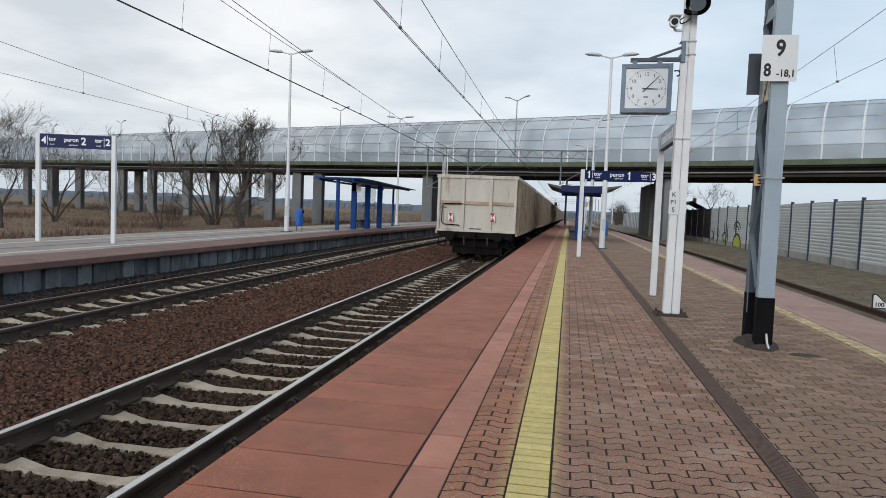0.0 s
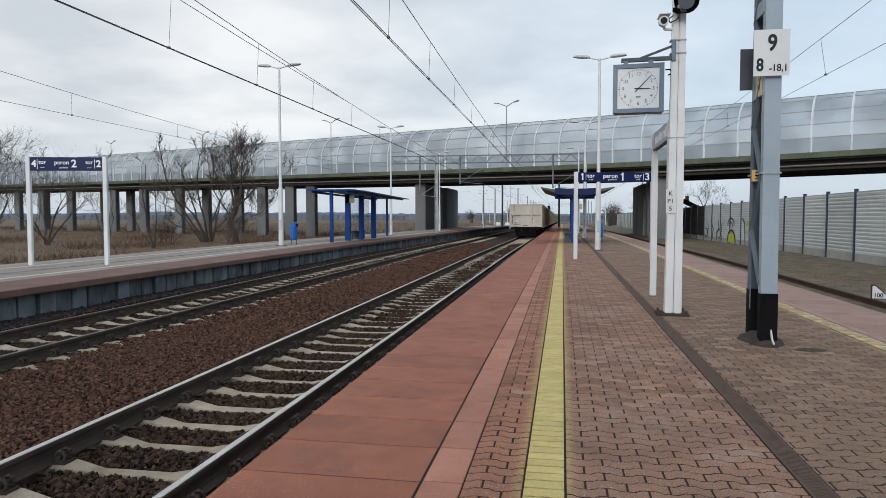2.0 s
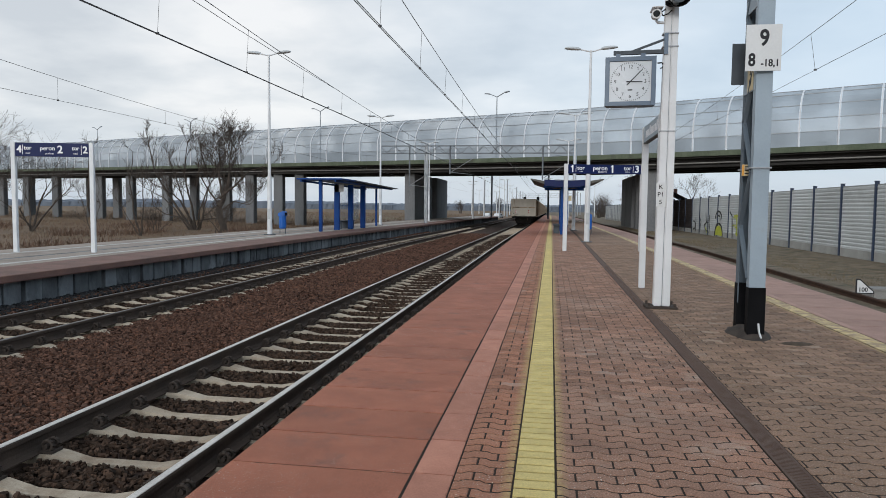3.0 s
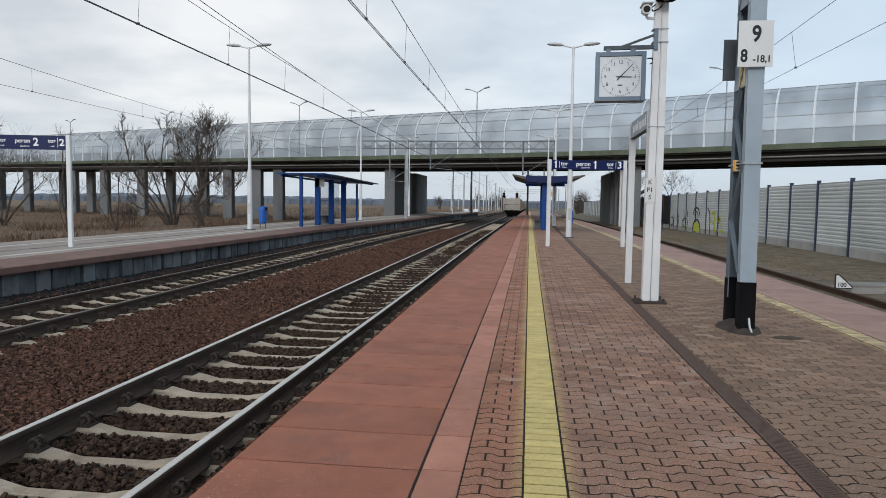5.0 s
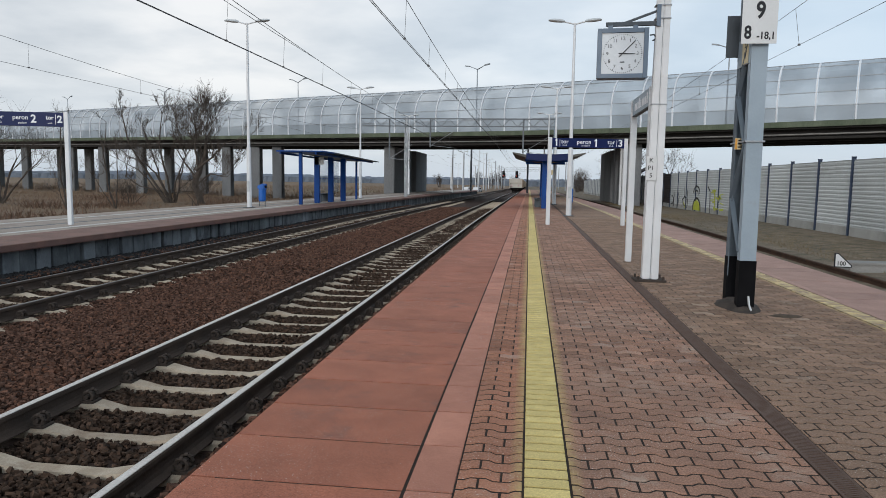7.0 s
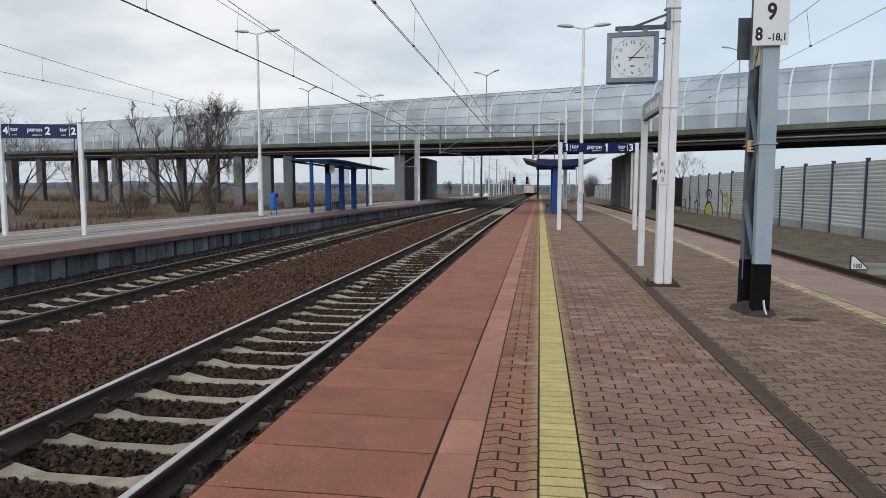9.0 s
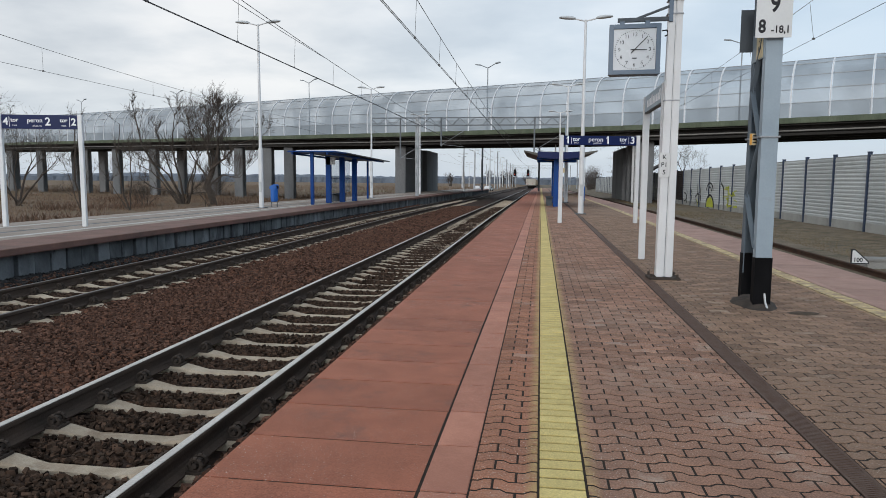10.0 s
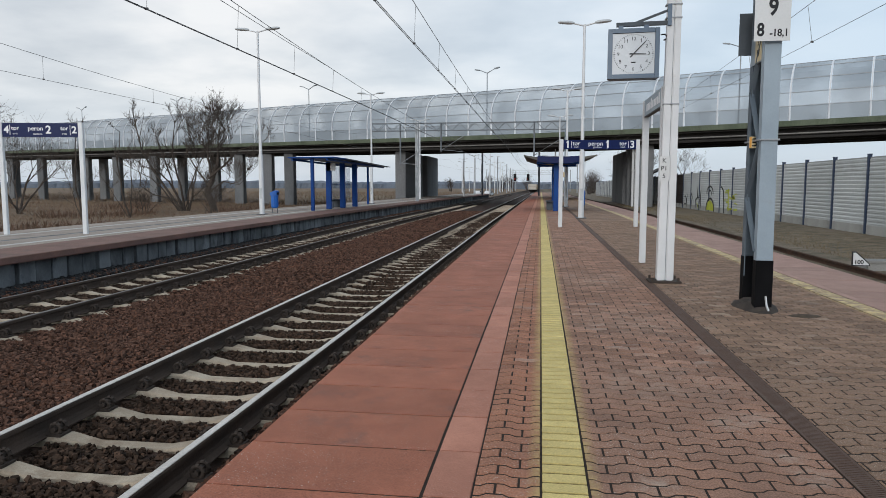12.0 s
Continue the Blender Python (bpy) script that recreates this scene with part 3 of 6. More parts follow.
    stones("stones", 14000, -9.8, -8.75, 2.4, 40.0, 0.03, 0.055, True, M_DARKSTONE)


build_ballast()


# ---- tracks ----
RAIL = [(-0.075, -0.172), (0.075, -0.172), (0.075, -0.162), (0.02, -0.145), (0.009, -0.12), (0.009, -0.055), (0.036, -0.04), (0.036, -0.012), (0.028, -0.002), (-0.028, -0.002),
        (-0.036, -0.012), (-0.036, -0.04), (-0.009, -0.055), (-0.009, -0.12), (-0.02, -0.145), (-0.075, -0.162)]


def sleeper_meshes():
    s = Mesh()
    # top line dips in the middle, ends higher
    hs = [(-1.27, -0.035, 0.12), (-1.08, -0.012, 0.128), (-0.98, 0.012, 0.128), (-0.55, 0.012, 0.128), (-0.3, -0.035, 0.1), (0.3, -0.035, 0.1), (0.55, 0.012, 0.128), (0.98, 0.012, 0.128), (1.08, -0.012, 0.128), (1.27, -0.035, 0.12)]
    verts, n = [], 6
    for x, z, w in hs:
        verts += [(x, -w, z - 0.2), (x, -w * 0.72, z - 0.02), (x, -w * 0.6, z), (x, w * 0.6, z), (x, w * 0.72, z - 0.02), (x, w, z - 0.2)]
    fs = [(k * n + i, k * n + (i + 1) % n, (k + 1) * n + (i + 1) % n, (k + 1) * n + i) for k in range(len(hs) - 1) for i in range(n)]
    fs += [tuple(range(n - 1, -1, -1)), tuple(range((len(hs) - 1) * n, len(hs) * n))]
    s.add(verts, fs)
    c = Mesh()
    c.box(-0.06, 0.06, -0.065, 0.065, 0, 0.02)
    # sprung steel clip: a fat loop standing against the rail foot, held by a bolt
    for y in (-0.035, 0.035):
        pts = [(0.044 * math.cos(a), y, 0.058 + 0.044 * math.sin(a)) for a in [i * math.pi * 2 / 10 for i in range(11)]]
        for p, q in zip(pts, pts[1:]):
            c.tube(p, q, 0.015, None, 6, False)
    c.tube((0, -0.06, 0.058), (0, 0.06, 0.058), 0.018, 0.018, 8)
    return s.data("sleeper", M_SLEEPER, 0.0), c.data("rail_clip", M_CLIP)


SLEEPER, CLIP = sleeper_meshes()


def build_track(cx, label, first, count, rail_mat, top_mat, clips, group="tracks"):
    tr = thing("railway_track", label, "railway track", group, "structure")
    for sx in (-0.7535, 0.7535):
        m = Mesh()
        m.sweep(RAIL, along(YS_FAR, cx + sx, -0.5))
        r = part("rail", m, rail_mat, tr, "", smooth=False)
        h = Mesh()
        h.sweep([(-0.03, -0.004), (0.03, -0.004), (0.029, 0.0), (0.018, 0.0025), (-0.018, 0.0025), (-0.029, 0.0)], along(YS_FAR, cx + sx, -0.5))
        part("running_surface", h, top_mat, r, "worn shiny rail head")
    rnd = random.Random(int(cx * 10) + 50)
    for k in range(count):
        y = first + 0.6 * k
        s = part("sleeper", SLEEPER, None, tr, at=pose(cx + rnd.uniform(-0.012, 0.012), y, -0.676 + grade(y) - rnd.uniform(0, 0.01), 0, 0, rnd.uniform(-0.5, 0.5)))
        if k < clips:
            for sx in (-0.7535, 0.7535):
                for d in (-0.125, 0.125):
                    part("rail_clip", CLIP, None, s, at=pose(sx + d, 0, 0.012, 0, 0, 0 if d > 0 else 180))
    return tr


build_track(-3.1535, "main track with concrete sleepers and polished rails", -7.234, 134, M_RAIL, M_RAILTOP, 58)
build_track(-7.78, "second track with concrete sleepers beside the far platform", -7.2, 131, M_RAIL, M_RAILDULL, 53)
build_track(6.16, "rusty side track beside the platform", -7.0, 95, M_RAILRUST, M_RAILRUST, 0)


# ---- platform one ----
EDGE_L, EDGE_R = -1.47, 4.51
P1_YS = (-9, 2, 16, 32, 50, 75, 100, 130, 170)


def wave(x):
    """Offset of a paver row's long joint, one step down and up along each stone."""
    u = (x % 0.2) / 0.2
    return 0.0125 * max(-1.0, min(1.0, 6.67 * (abs(2 * u - 1) - 0.5)))


def paver_outline(x0, x1, y0, y1, gap=0.0052):
    cuts = [x0 + gap, x1 - gap]
    k = math.floor(x0 / 0.2)
    cuts += [c for j in (k, k + 1) for c in (0.2 * j + d for d in (0.035, 0.065, 0.135, 0.165)) if x0 + 0.008 < c < x1 - 0.008]
    cuts.sort()
    return [(x, y0 + 1.45 * gap + wave(x)) for x in cuts] + [(x, y1 - 1.45 * gap + wave(x)) for x in reversed(cuts)]


def build_platform_one():
    p = thing("platform", "long low railway platform with red slabs and brown pavers", "platform", "platforms", "structure")
    m = Mesh()
    m.sweep([(EDGE_L + 0.12, -1.1), (EDGE_R - 0.12, -1.1), (EDGE_R - 0.12, -0.0038), (EDGE_L + 0.12, -0.0038)], along(P1_YS))
    part("core", m, M_JOINT, p, "dark earth and sand under the paving")
    # strips of joined far paving

    def far_strip(name, x0, x1, material, start=None):
        s = Mesh()
        ys = [start if start is not None else 25.0] + [y for y in P1_YS if y > (start or 25.0)]
        s.sweep([(x0, -0.04), (x1, -0.04), (x1, 0.001), (x0, 0.001)], along(ys))
        part(name, s, material, p)

    far_strip("far_slabs", EDGE_L, -0.515, M_SLAB, 60.234)
    far_strip("far_slabs", 3.62, EDGE_R, M_SLABGREY, 60.234)
    far_strip("far_strip", -0.5, -0.298, M_STRIP, 60.234)
    far_strip("far_paving", -0.292, -0.004, M_PAVER)
    far_strip("far_paving", 0.206, 1.35, M_PAVER_FAR)
    far_strip("far_paving", 1.475, 3.30, M_PAVER_GREY)
    far_strip("far_tactile_line", 0.0, 0.2, M_YELLOW, 22.05)
    far_strip("far_tactile_line", 3.31, 3.51, M_YWORN, 22.05)
    far_strip("far_strip", 3.52, 3.61, M_SLABGREY, -8.0)
    far_strip("far_drain", 1.36, 1.465, M_DRAIN, 16.0)
    # edge slabs
    wide = Mesh().box(EDGE_L, -0.511, 0.003, 0.497, -0.09, 0.0).data("slab", M_SLAB, 0.003)
    tight = Mesh().box(EDGE_L, -0.511, 0.0008, 0.4992, -0.09, 0.0).data("slab", M_SLAB, 0.001)
    strip = Mesh().box(-0.499, -0.299, 0.003, 0.497, -0.07, 0.0).data("border_slab", M_STRIP, 0.003)
    right = Mesh().box(3.615, EDGE_R, 0.001, 0.499, -0.09, 0.0).data("slab", M_SLABGREY, 0.001)
    rnd = random.Random(8)
    for k in range(-24, 114):
        y = 3.234 + 0.5 * k
        part("slab", wide if k < 7 or k % 3 == 2 else tight, None, p, at=pose(0, y, rnd.uniform(-0.002, 0.0) + grade(y)))
        part("border_slab", strip, None, p, at=pose(0, y + 0.01, rnd.uniform(-0.0012, 0.0012) + grade(y)))
        if k > -24:
            part("slab", right, None, p, at=pose(0, y + 0.2, rnd.uniform(-0.003, 0.0) + grade(y)))
    # tactile stones
    tile = Mesh().box(0.003, 0.197, 0.008, 0.092, -0.05, 0.003).data("tactile_stone", M_YELLOW, 0.002)
    worn = Mesh().box(0.003, 0.197, 0.0035, 0.0965, -0.05, 0.001).data("tactile_stone", M_YWORN, 0.004)
    for k in range(196):
        part("tactile_stone", tile, None, p, at=pose(0, 2.45 + 0.1 * k, rnd.uniform(-0.0008, 0.001)))
    for k in range(90):
        part("tactile_stone", worn, None, p, at=pose(3.31, 5.05 + 0.1 * k, rnd.uniform(-0.0008, 0.001)))
    rest = Mesh()
    for k in range(-120, 0):
        rest.box(0.003, 0.197, 2.4535 + 0.1 * k, 2.5465 + 0.1 * k, -0.05, 0.001)
    for k in [*range(-130, 0), *range(90, 170)]:
        rest.box(3.313, 3.507, 5.0535 + 0.1 * k, 5.1465 + 0.1 * k, -0.05, 0.001)
    part("far_tactile_stones", rest, M_YWORN, p)
    # drain grate
    d = Mesh().box(1.352, 1.475, -8.0, 16.0, -0.06, -0.0026)
    part("drain_pit", d, M_DRAIN_DARK, p)
    d = Mesh().box(1.352, 1.366, -8.0, 16.0, -0.03, 0.0015).box(1.459, 1.473, -8.0, 16.0, -0.03, 0.0015)
    part("drain_frame", d, M_DRAIN, p)
    bars = Mesh()
    for k in range(1200):
        y = -8.0 + 0.02 * k
        bars.box(1.366, 1.459, y, y + 0.0125, -0.022, 0.0008)
    tagged(part("drain_bars", bars, M_DRAIN, p, "cast drain grate bars"), kind="stuff")
    # wave-edged pavers
    rows = int((25.0 + 8.0) / 0.1)
    red, field, outer, singles, rr = Mesh(), Mesh(), Mesh(), [], random.Random(21)
    for r in range(rows):
        y0 = -8.0 + 0.1 * r
        shift = 0.1 if r % 2 else 0.0
        for lo, hi in ((-0.296, -0.002), (0.204, 1.350), (1.477, 3.304)):
            x = lo
            nxt = math.floor((lo - shift) / 0.2) * 0.2 + shift + 0.2
            while x < hi - 1e-6:
                e = min(nxt, hi)
                if e - x > 0.014:
                    zt = rr.uniform(-0.0008, 0.0022)
                    if 2.6 < y0 < 4.9 and -0.3 < x < 2.3 and len(singles) < 300 and (y0 - 2.6) < 2.6:
                        singles.append((x, e, y0, zt))
                    else:
                        (outer if lo > 1.4 else field if lo > 0 else red).stone(paver_outline(x, e, y0, y0 + 0.1), -0.035, zt)
                x, nxt = e, nxt + 0.2
    for x, e, y0, zt in singles:
        me = bpy.data.meshes.new("paver")
        s = Mesh().stone(paver_outline(x, e, y0, y0 + 0.1), -0.035, zt)
        me.from_pydata(s.v, [], s.f)
        me.materials.append(M_PAVER_GREY if x > 1.4 else M_PAVER_FAR if x > 0.1 else M_PAVER_RED)
        part("paver", me, None, p)
    for mesh, mt, label in ((red, M_PAVER_RED, "reddish interlocking pavers beside the tactile line"), (field, M_PAVER_FAR, "interlocking brown-red concrete pavers"), (outer, M_PAVER_GREY, "dusty brown interlocking pavers")):
        me = bpy.data.meshes.new("paver_field")
        me.from_pydata(mesh.v, [], mesh.f)
        me.materials.append(mt)
        tagged(part("paver_field", me, None, p, label), kind="stuff")
    return p


build_platform_one()


# ---- platform two, across the tracks ----
M_P2PAVE = mat("dusty_tan_paving", (0.36, 0.305, 0.26), (0.27, 0.225, 0.19), 1.2, 0.75, 0.4, 30, stain=(0.22, 0.175, 0.15), stain_scale=0.8, stain_at=0.55, grain_amount=1.6)
M_LINE = mat("worn_white_line", (0.58, 0.57, 0.54), (0.46, 0.44, 0.41), 3, 0.7, 0.2, 40, stain=(0.36, 0.32, 0.28), stain_scale=2, stain_at=0.55)
def build_platform_two():
    p = thing("platform", "far platform with grey concrete panel wall and red edge", "platform", "platforms", "structure")
    ys = (-8, 2, 16, 32, 50, 75, 100, 130)
    m = Mesh().sweep([(-14.9, -1.2), (-9.86, -1.2), (-9.86, -0.03), (-14.9, -0.03)], along(ys))
    part("core", m, M_WALLDARK, p)
    m = Mesh().sweep([(-10.95, -0.14), (-9.56, -0.14), (-9.55, -0.12), (-9.55, -0.01), (-9.57, 0.0), (-10.95, 0.0)], along(ys))
    part("edge_slabs", m, M_SLABOLD, p, "red concrete edge slabs")
    for a, b, mt, nm, dz in ((-14.9, -13.88, M_P2PAVE, "back_paving", 0.0), (-13.84, -13.66, M_LINE, "white_line", 0.002), (-13.62, -12.6, M_P2PAVE, "grey_paving", 0.0),
                             (-12.58, -12.4, M_WALLPANEL, "drain_line", -0.002), (-12.38, -11.6, M_P2PAVE, "grey_paving", 0.0), (-11.58, -11.4, M_LINE, "white_line", 0.002),
                             (-11.38, -10.97, M_P2PAVE, "inner_paving", 0.0)):
        m = Mesh().sweep([(a, -0.05), (b, -0.05), (b, dz), (a, dz)], along(ys))
        part(nm, m, mt, p)
    rnd = random.Random(5)
    w = 0.47
    me = Mesh().box(-9.86, -9.74, 0.022, w - 0.022, -0.85, -0.14).data("wall_panel", M_WALLPANEL, 0.008)
    for k in range(220):
        y = -6.0 + w * k
        part("wall_panel", me, None, p, at=pose(rnd.uniform(-0.012, 0.012), y, grade(y), 0, 0, rnd.uniform(-0.4, 0.4)))
    return p


build_platform_two()


# ---- viaduct with half-tube noise screen ----
VA, VU, VN = Vector((8.6, 62.5, 0)), Vector((-0.9026, 0.4305, 0)), Vector((0.4305, 0.9026, 0))


def road(s):
    return 6.2 + 0.012 * (math.sqrt((s - 3) ** 2 + 100) - 10)


def vp(s, off, z):
    return VA + VU * s + VN * off + Vector((0, 0, z))


TUBE = [(0.0, 0.02), (0.0, 1.15), (0.06, 2.2), (0.2, 2.75), (0.45, 3.3), (0.85, 3.85), (1.35, 4.3), (1.95, 4.62), (2.6, 4.78)]


def build_viaduct():
    v = thing("road_viaduct", "long concrete road viaduct with a milky half-tube noise screen", "viaduct", kind="structure")
    ss = [-70 + 10 * k for k in range(26)]

    def strip(name, prof, material, label=""):
        m = Mesh()
        m.sweep(prof, [(vp(s, 0, road(s)), VN, (0, 0, 1)) for s in ss])
        return part(name, m, material, v, label)

    # deck and girders carry their underside shade in M_DECK's colour
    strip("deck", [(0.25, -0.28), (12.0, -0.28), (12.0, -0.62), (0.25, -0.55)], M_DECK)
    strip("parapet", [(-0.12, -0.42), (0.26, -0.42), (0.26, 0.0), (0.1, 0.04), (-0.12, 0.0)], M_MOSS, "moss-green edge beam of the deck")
    # unseen slab behind the near deck, added to darken the space below
    strip("far_deck", [(12.6, -0.32), (24.5, -0.32), (24.5, -0.05), (12.6, -0.05)], M_DECK, "unseen deck of the second carriageway, added to shade the piers")
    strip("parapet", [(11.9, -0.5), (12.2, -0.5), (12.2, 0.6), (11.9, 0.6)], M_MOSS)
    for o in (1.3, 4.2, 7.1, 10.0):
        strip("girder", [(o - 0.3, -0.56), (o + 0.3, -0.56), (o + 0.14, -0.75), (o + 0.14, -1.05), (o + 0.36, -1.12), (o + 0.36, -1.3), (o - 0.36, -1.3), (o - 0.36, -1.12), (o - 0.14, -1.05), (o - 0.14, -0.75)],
              M_DECK, "concrete bridge girder, darkened in colour for under-deck shade")
    strip("drain_pipe", [(0.74, -0.88), (0.83, -0.9), (0.85, -0.95), (0.8, -1.0), (0.73, -0.96)], M_CONC, "pale pipe under the deck edge")
    # ribs, purlins and sheets
    pitch, first = 2.7, 1.65 - 2.7 * 22
    count = 76
    for k in range(count + 1):
        s = first + pitch * k
        m = Mesh()
        pts = [vp(s, o, road(s) + z) for o, z in TUBE]
        for p, q in zip(pts, pts[1:]):
            m.beam(p, q + (q - p) * 0.04, 0.12, 0.1)
        part("rib", m, M_RIB, v, "white curved steel rib" if k == 0 else "")
    for o, z in (TUBE[1], TUBE[2], TUBE[4], TUBE[6], TUBE[8]):
        m = Mesh()
        m.sweep([(o - 0.03, z - 0.03), (o + 0.03, z - 0.03), (o + 0.03, z + 0.03), (o - 0.03, z + 0.03)], [(vp(s, 0, road(s)), VN, (0, 0, 1)) for s in ss[1:22]])
        part("purlin", m, M_GALV, v)
    rows = ((0, 1), (1, 2), (2, 3, 4), (4, 5, 6), (6, 7, 8))
    for k in range(count):
        s0, s1 = first + pitch * k + 0.08, first + pitch * (k + 1) - 0.08
        for r, ids in enumerate(rows):
            a = [vp(s0, TUBE[i][0] + 0.02, road(s0) + TUBE[i][1]) for i in ids]
            b = [vp(s1, TUBE[i][0] + 0.02, road(s1) + TUBE[i][1]) for i in ids]
            n = len(ids)
            m = Mesh().add(a + b, [(i, i + 1, n + i + 1, n + i) for i in range(n - 1)])
            part("screen_panel", m, M_TUBELOW if r == 0 else M_TUBE, v)
    # piers
    def wall_pier(x0, x1, y0, y1, label=""):
        top = min(road((Vector((x, y, 0)) - VA).dot(VU)) for x in (x0, x1) for y in (y0, y1)) - 1.3
        m = Mesh().box(x0, x1, y0, y1, -1.6, top)
        part("pier", m, M_PIER, v, label, bevel=0.06)

    wall_pier(-16.6, -15.4, 76.6, 88.0, "pale concrete wall pier beside the tracks")
    wall_pier(-16.3, -15.2, 90.5, 100.0)
    wall_pier(9.15, 10.0, 66.0, 75.0)
    wall_pier(8.7, 10.2, 64.6, 65.9, "pale concrete front column of the pier")
    wall_pier(8.72, 9.14, 67.6, 69.6)
    wall_pier(8.72, 9.14, 71.6, 73.0)
    wall_pier(8.9, 10.1, 77.0, 88.0)
    wall_pier(33.0, 34.6, 55.0, 57.5)
    for s, off in ((46.0, 2), (50.0, 2), (55.7, 2), (70.5, 9.5), (79.0, 9.5), (75.3, 2), (85.2, 2), (102.4, 9.5), (94.4, 2), (111.8, 9.5), (109.4, 2), (120.6, 2), (136, 9.5), (131, 2), (148, 2), (160, 2)):
        c = vp(s, off, 0)
        wall_pier(c.x - 0.62, c.x + 0.62, c.y - 0.55, c.y + 0.55)
    m = Mesh()
    m.tube((8.58, 66.2, -0.9), (8.58, 66.2, 4.9), 0.12, None, 10)
    for z in (1.0, 2.6, 4.2):
        m.tube((8.58, 66.2, z), (8.58, 66.2, z + 0.12), 0.15, None, 10)
    part("downpipe", m, M_WHITE, v, "pale rain downpipe with sleeves")
    return v


M_TUBELOW = clear_material("frosted_lower_sheet", (0.24, 0.275, 0.305), 0.22, 0.06)
build_viaduct()


def build_road_lamp(s):
    o = vp(s, 6, road(s) - 0.3)
    t = thing("road_lamp", "tall grey twin-arm road lamp on the viaduct", "street lamp", "road lamps on the viaduct", at=pose(o.x, o.y, o.z))
    part("pole", Mesh().tube((0, 0, 0), (0, 0, 7.6), 0.08, 0.05, 8), M_GALV, t)
    for k in (-1, 1):
        e = VU * (0.95 * k) + Vector((0, 0, 7.95))
        a = part("arm", Mesh().tube((0, 0, 7.55), e, 0.05, 0.045, 6), M_GALV, t)
        part("lamp_head", Mesh().beam(e, e + VU * (0.6 * k) + Vector((0, 0, 0.1)), 0.22, 0.11), M_GALV, a)


for s in (-7.0, 19.1, 46.4, 74.9, 102.5, 128.8):
    build_road_lamp(s)


# ---- noise barrier along the side track ----
M_PLINTH = mat("pale_concrete_plinth", (0.40, 0.40, 0.38), (0.31, 0.31, 0.29), 1.1, 0.85, 0.25, 50, stain=(0.22, 0.21, 0.19), stain_scale=1.5, stain_at=0.58)
M_DARKPANEL = mat("dark_brown_panel", (0.035, 0.03, 0.03), (0.055, 0.042, 0.038), 1.5, 0.8, 0.2, 40, stain=(0.09, 0.06, 0.05), stain_scale=1.0, stain_at=0.6)


def build_barrier():
    b = thing("noise_barrier", "grey-green ribbed noise barrier with blue-grey posts and graffiti", "noise barrier", kind="structure")
    post = Mesh().box(-0.07, 0.06, -0.008, 0.008, -0.1, 2.94).box(-0.08, -0.07, -0.045, 0.045, -0.1, 2.94).box(0.05, 0.06, -0.045, 0.045, -0.1, 2.94).box(-0.09, 0.07, -0.055, 0.055, 2.94, 2.965).data("post", M_POST)
    base = Mesh().box(-0.06, 0.06, 0.09, 2.91, -0.15, 0.28).data("plinth", M_PLINTH, 0.01)
    prof, z = [], 0.28
    for k in range(16):
        h = 0.16
        prof += [(-0.05, z), (-0.055, z + h * 0.45), (-0.036, z + h * 0.62), (-0.036, z + h * 0.86)]
        z += h
    prof = prof + [(-0.062, z), (0.05, z), (0.05, 0.28)]
    sheet = Mesh().sweep(prof, [((0, 0.09, 0), (1, 0, 0), (0, 0, 1)), ((0, 2.91, 0), (1, 0, 0), (0, 0, 1))]).data("panel", M_FENCE)
    # dark brown copy of the sheet, used for panels 15 to 18
    dark_sheet = sheet.copy()
    dark_sheet.materials.clear()
    dark_sheet.materials.append(M_DARKPANEL)
    x = 12.25
    for k in range(-4, 46):
        y = 15.6 + 3.04 * k
        g = -0.5 + grade(y)
        part("post", post, None, b, at=pose(x, y, g))
        part("plinth", base, None, b, at=pose(x, y, g))
        part("panel", sheet if not 15 <= k <= 18 else dark_sheet, None, b, at=pose(x, y, g))

    def spray(points, r, material, label=""):
        m = Mesh()
        q = [(x - 0.075, y, z - 0.42) for y, z in points]
        for p0, p1 in zip(q, q[1:]):
            m.beam(p0, p1, 0.012, r)
        part("graffiti", m, material, b, label)

    def arc(cy, cz, ry, rz, a0, a1, n=12):
        return [(cy + ry * math.cos(radians(a0 + (a1 - a0) * i / n)), cz + rz * math.sin(radians(a0 + (a1 - a0) * i / n))) for i in range(n + 1)]

    m = Mesh().prism([(y, z) for y, z in arc(51.6, -0.56, 1.0, 0.72, 0, 180)], 0, 0.012)
    fill = part("graffiti", m, M_GRAFYEL, b, "yellow-green sprayed arch")
    fill.matrix_basis = Matrix(((0, 0, 1, x - 0.082), (1, 0, 0, 0), (0, 1, 0, 0), (0, 0, 0, 1)))
    spray(arc(51.6, -0.13, 1.15, 0.86, -5, 185), 0.13, M_GRAFBLACK, "black sprayed outline")
    spray(arc(51.7, 1.05, 0.95, 0.55, 0, 180), 0.12, M_GRAFBLACK)
    spray(arc(51.7, 1.0, 0.5, 0.3, 0, 180), 0.09, M_GRAFBLACK)
    spray([(48.6, 1.6), (48.0, 1.3), (47.9, 0.6), (47.8, -0.2)], 0.12, M_GRAFBLACK)
    rg = random.Random(3)
    for k in range(9):
        y = 54.6 + 1.6 * k
        spray([(y, -0.1), (y + rg.uniform(-0.3, 0.3), 0.5), (y + rg.uniform(-0.7, 0.7), 0.7), (y + rg.uniform(-0.4, 0.4), 1.1 + rg.uniform(-0.2, 0.5))], 0.11, M_GRAFBLACK)
        if k % 3 == 0:
            spray(arc(y + 0.8, 0.4, 0.5, 0.35, 60, 330), 0.1, M_GRAFBLACK)
    for k in range(16):
        y, z = rg.uniform(44.2, 47.0), rg.uniform(0.1, 1.35)
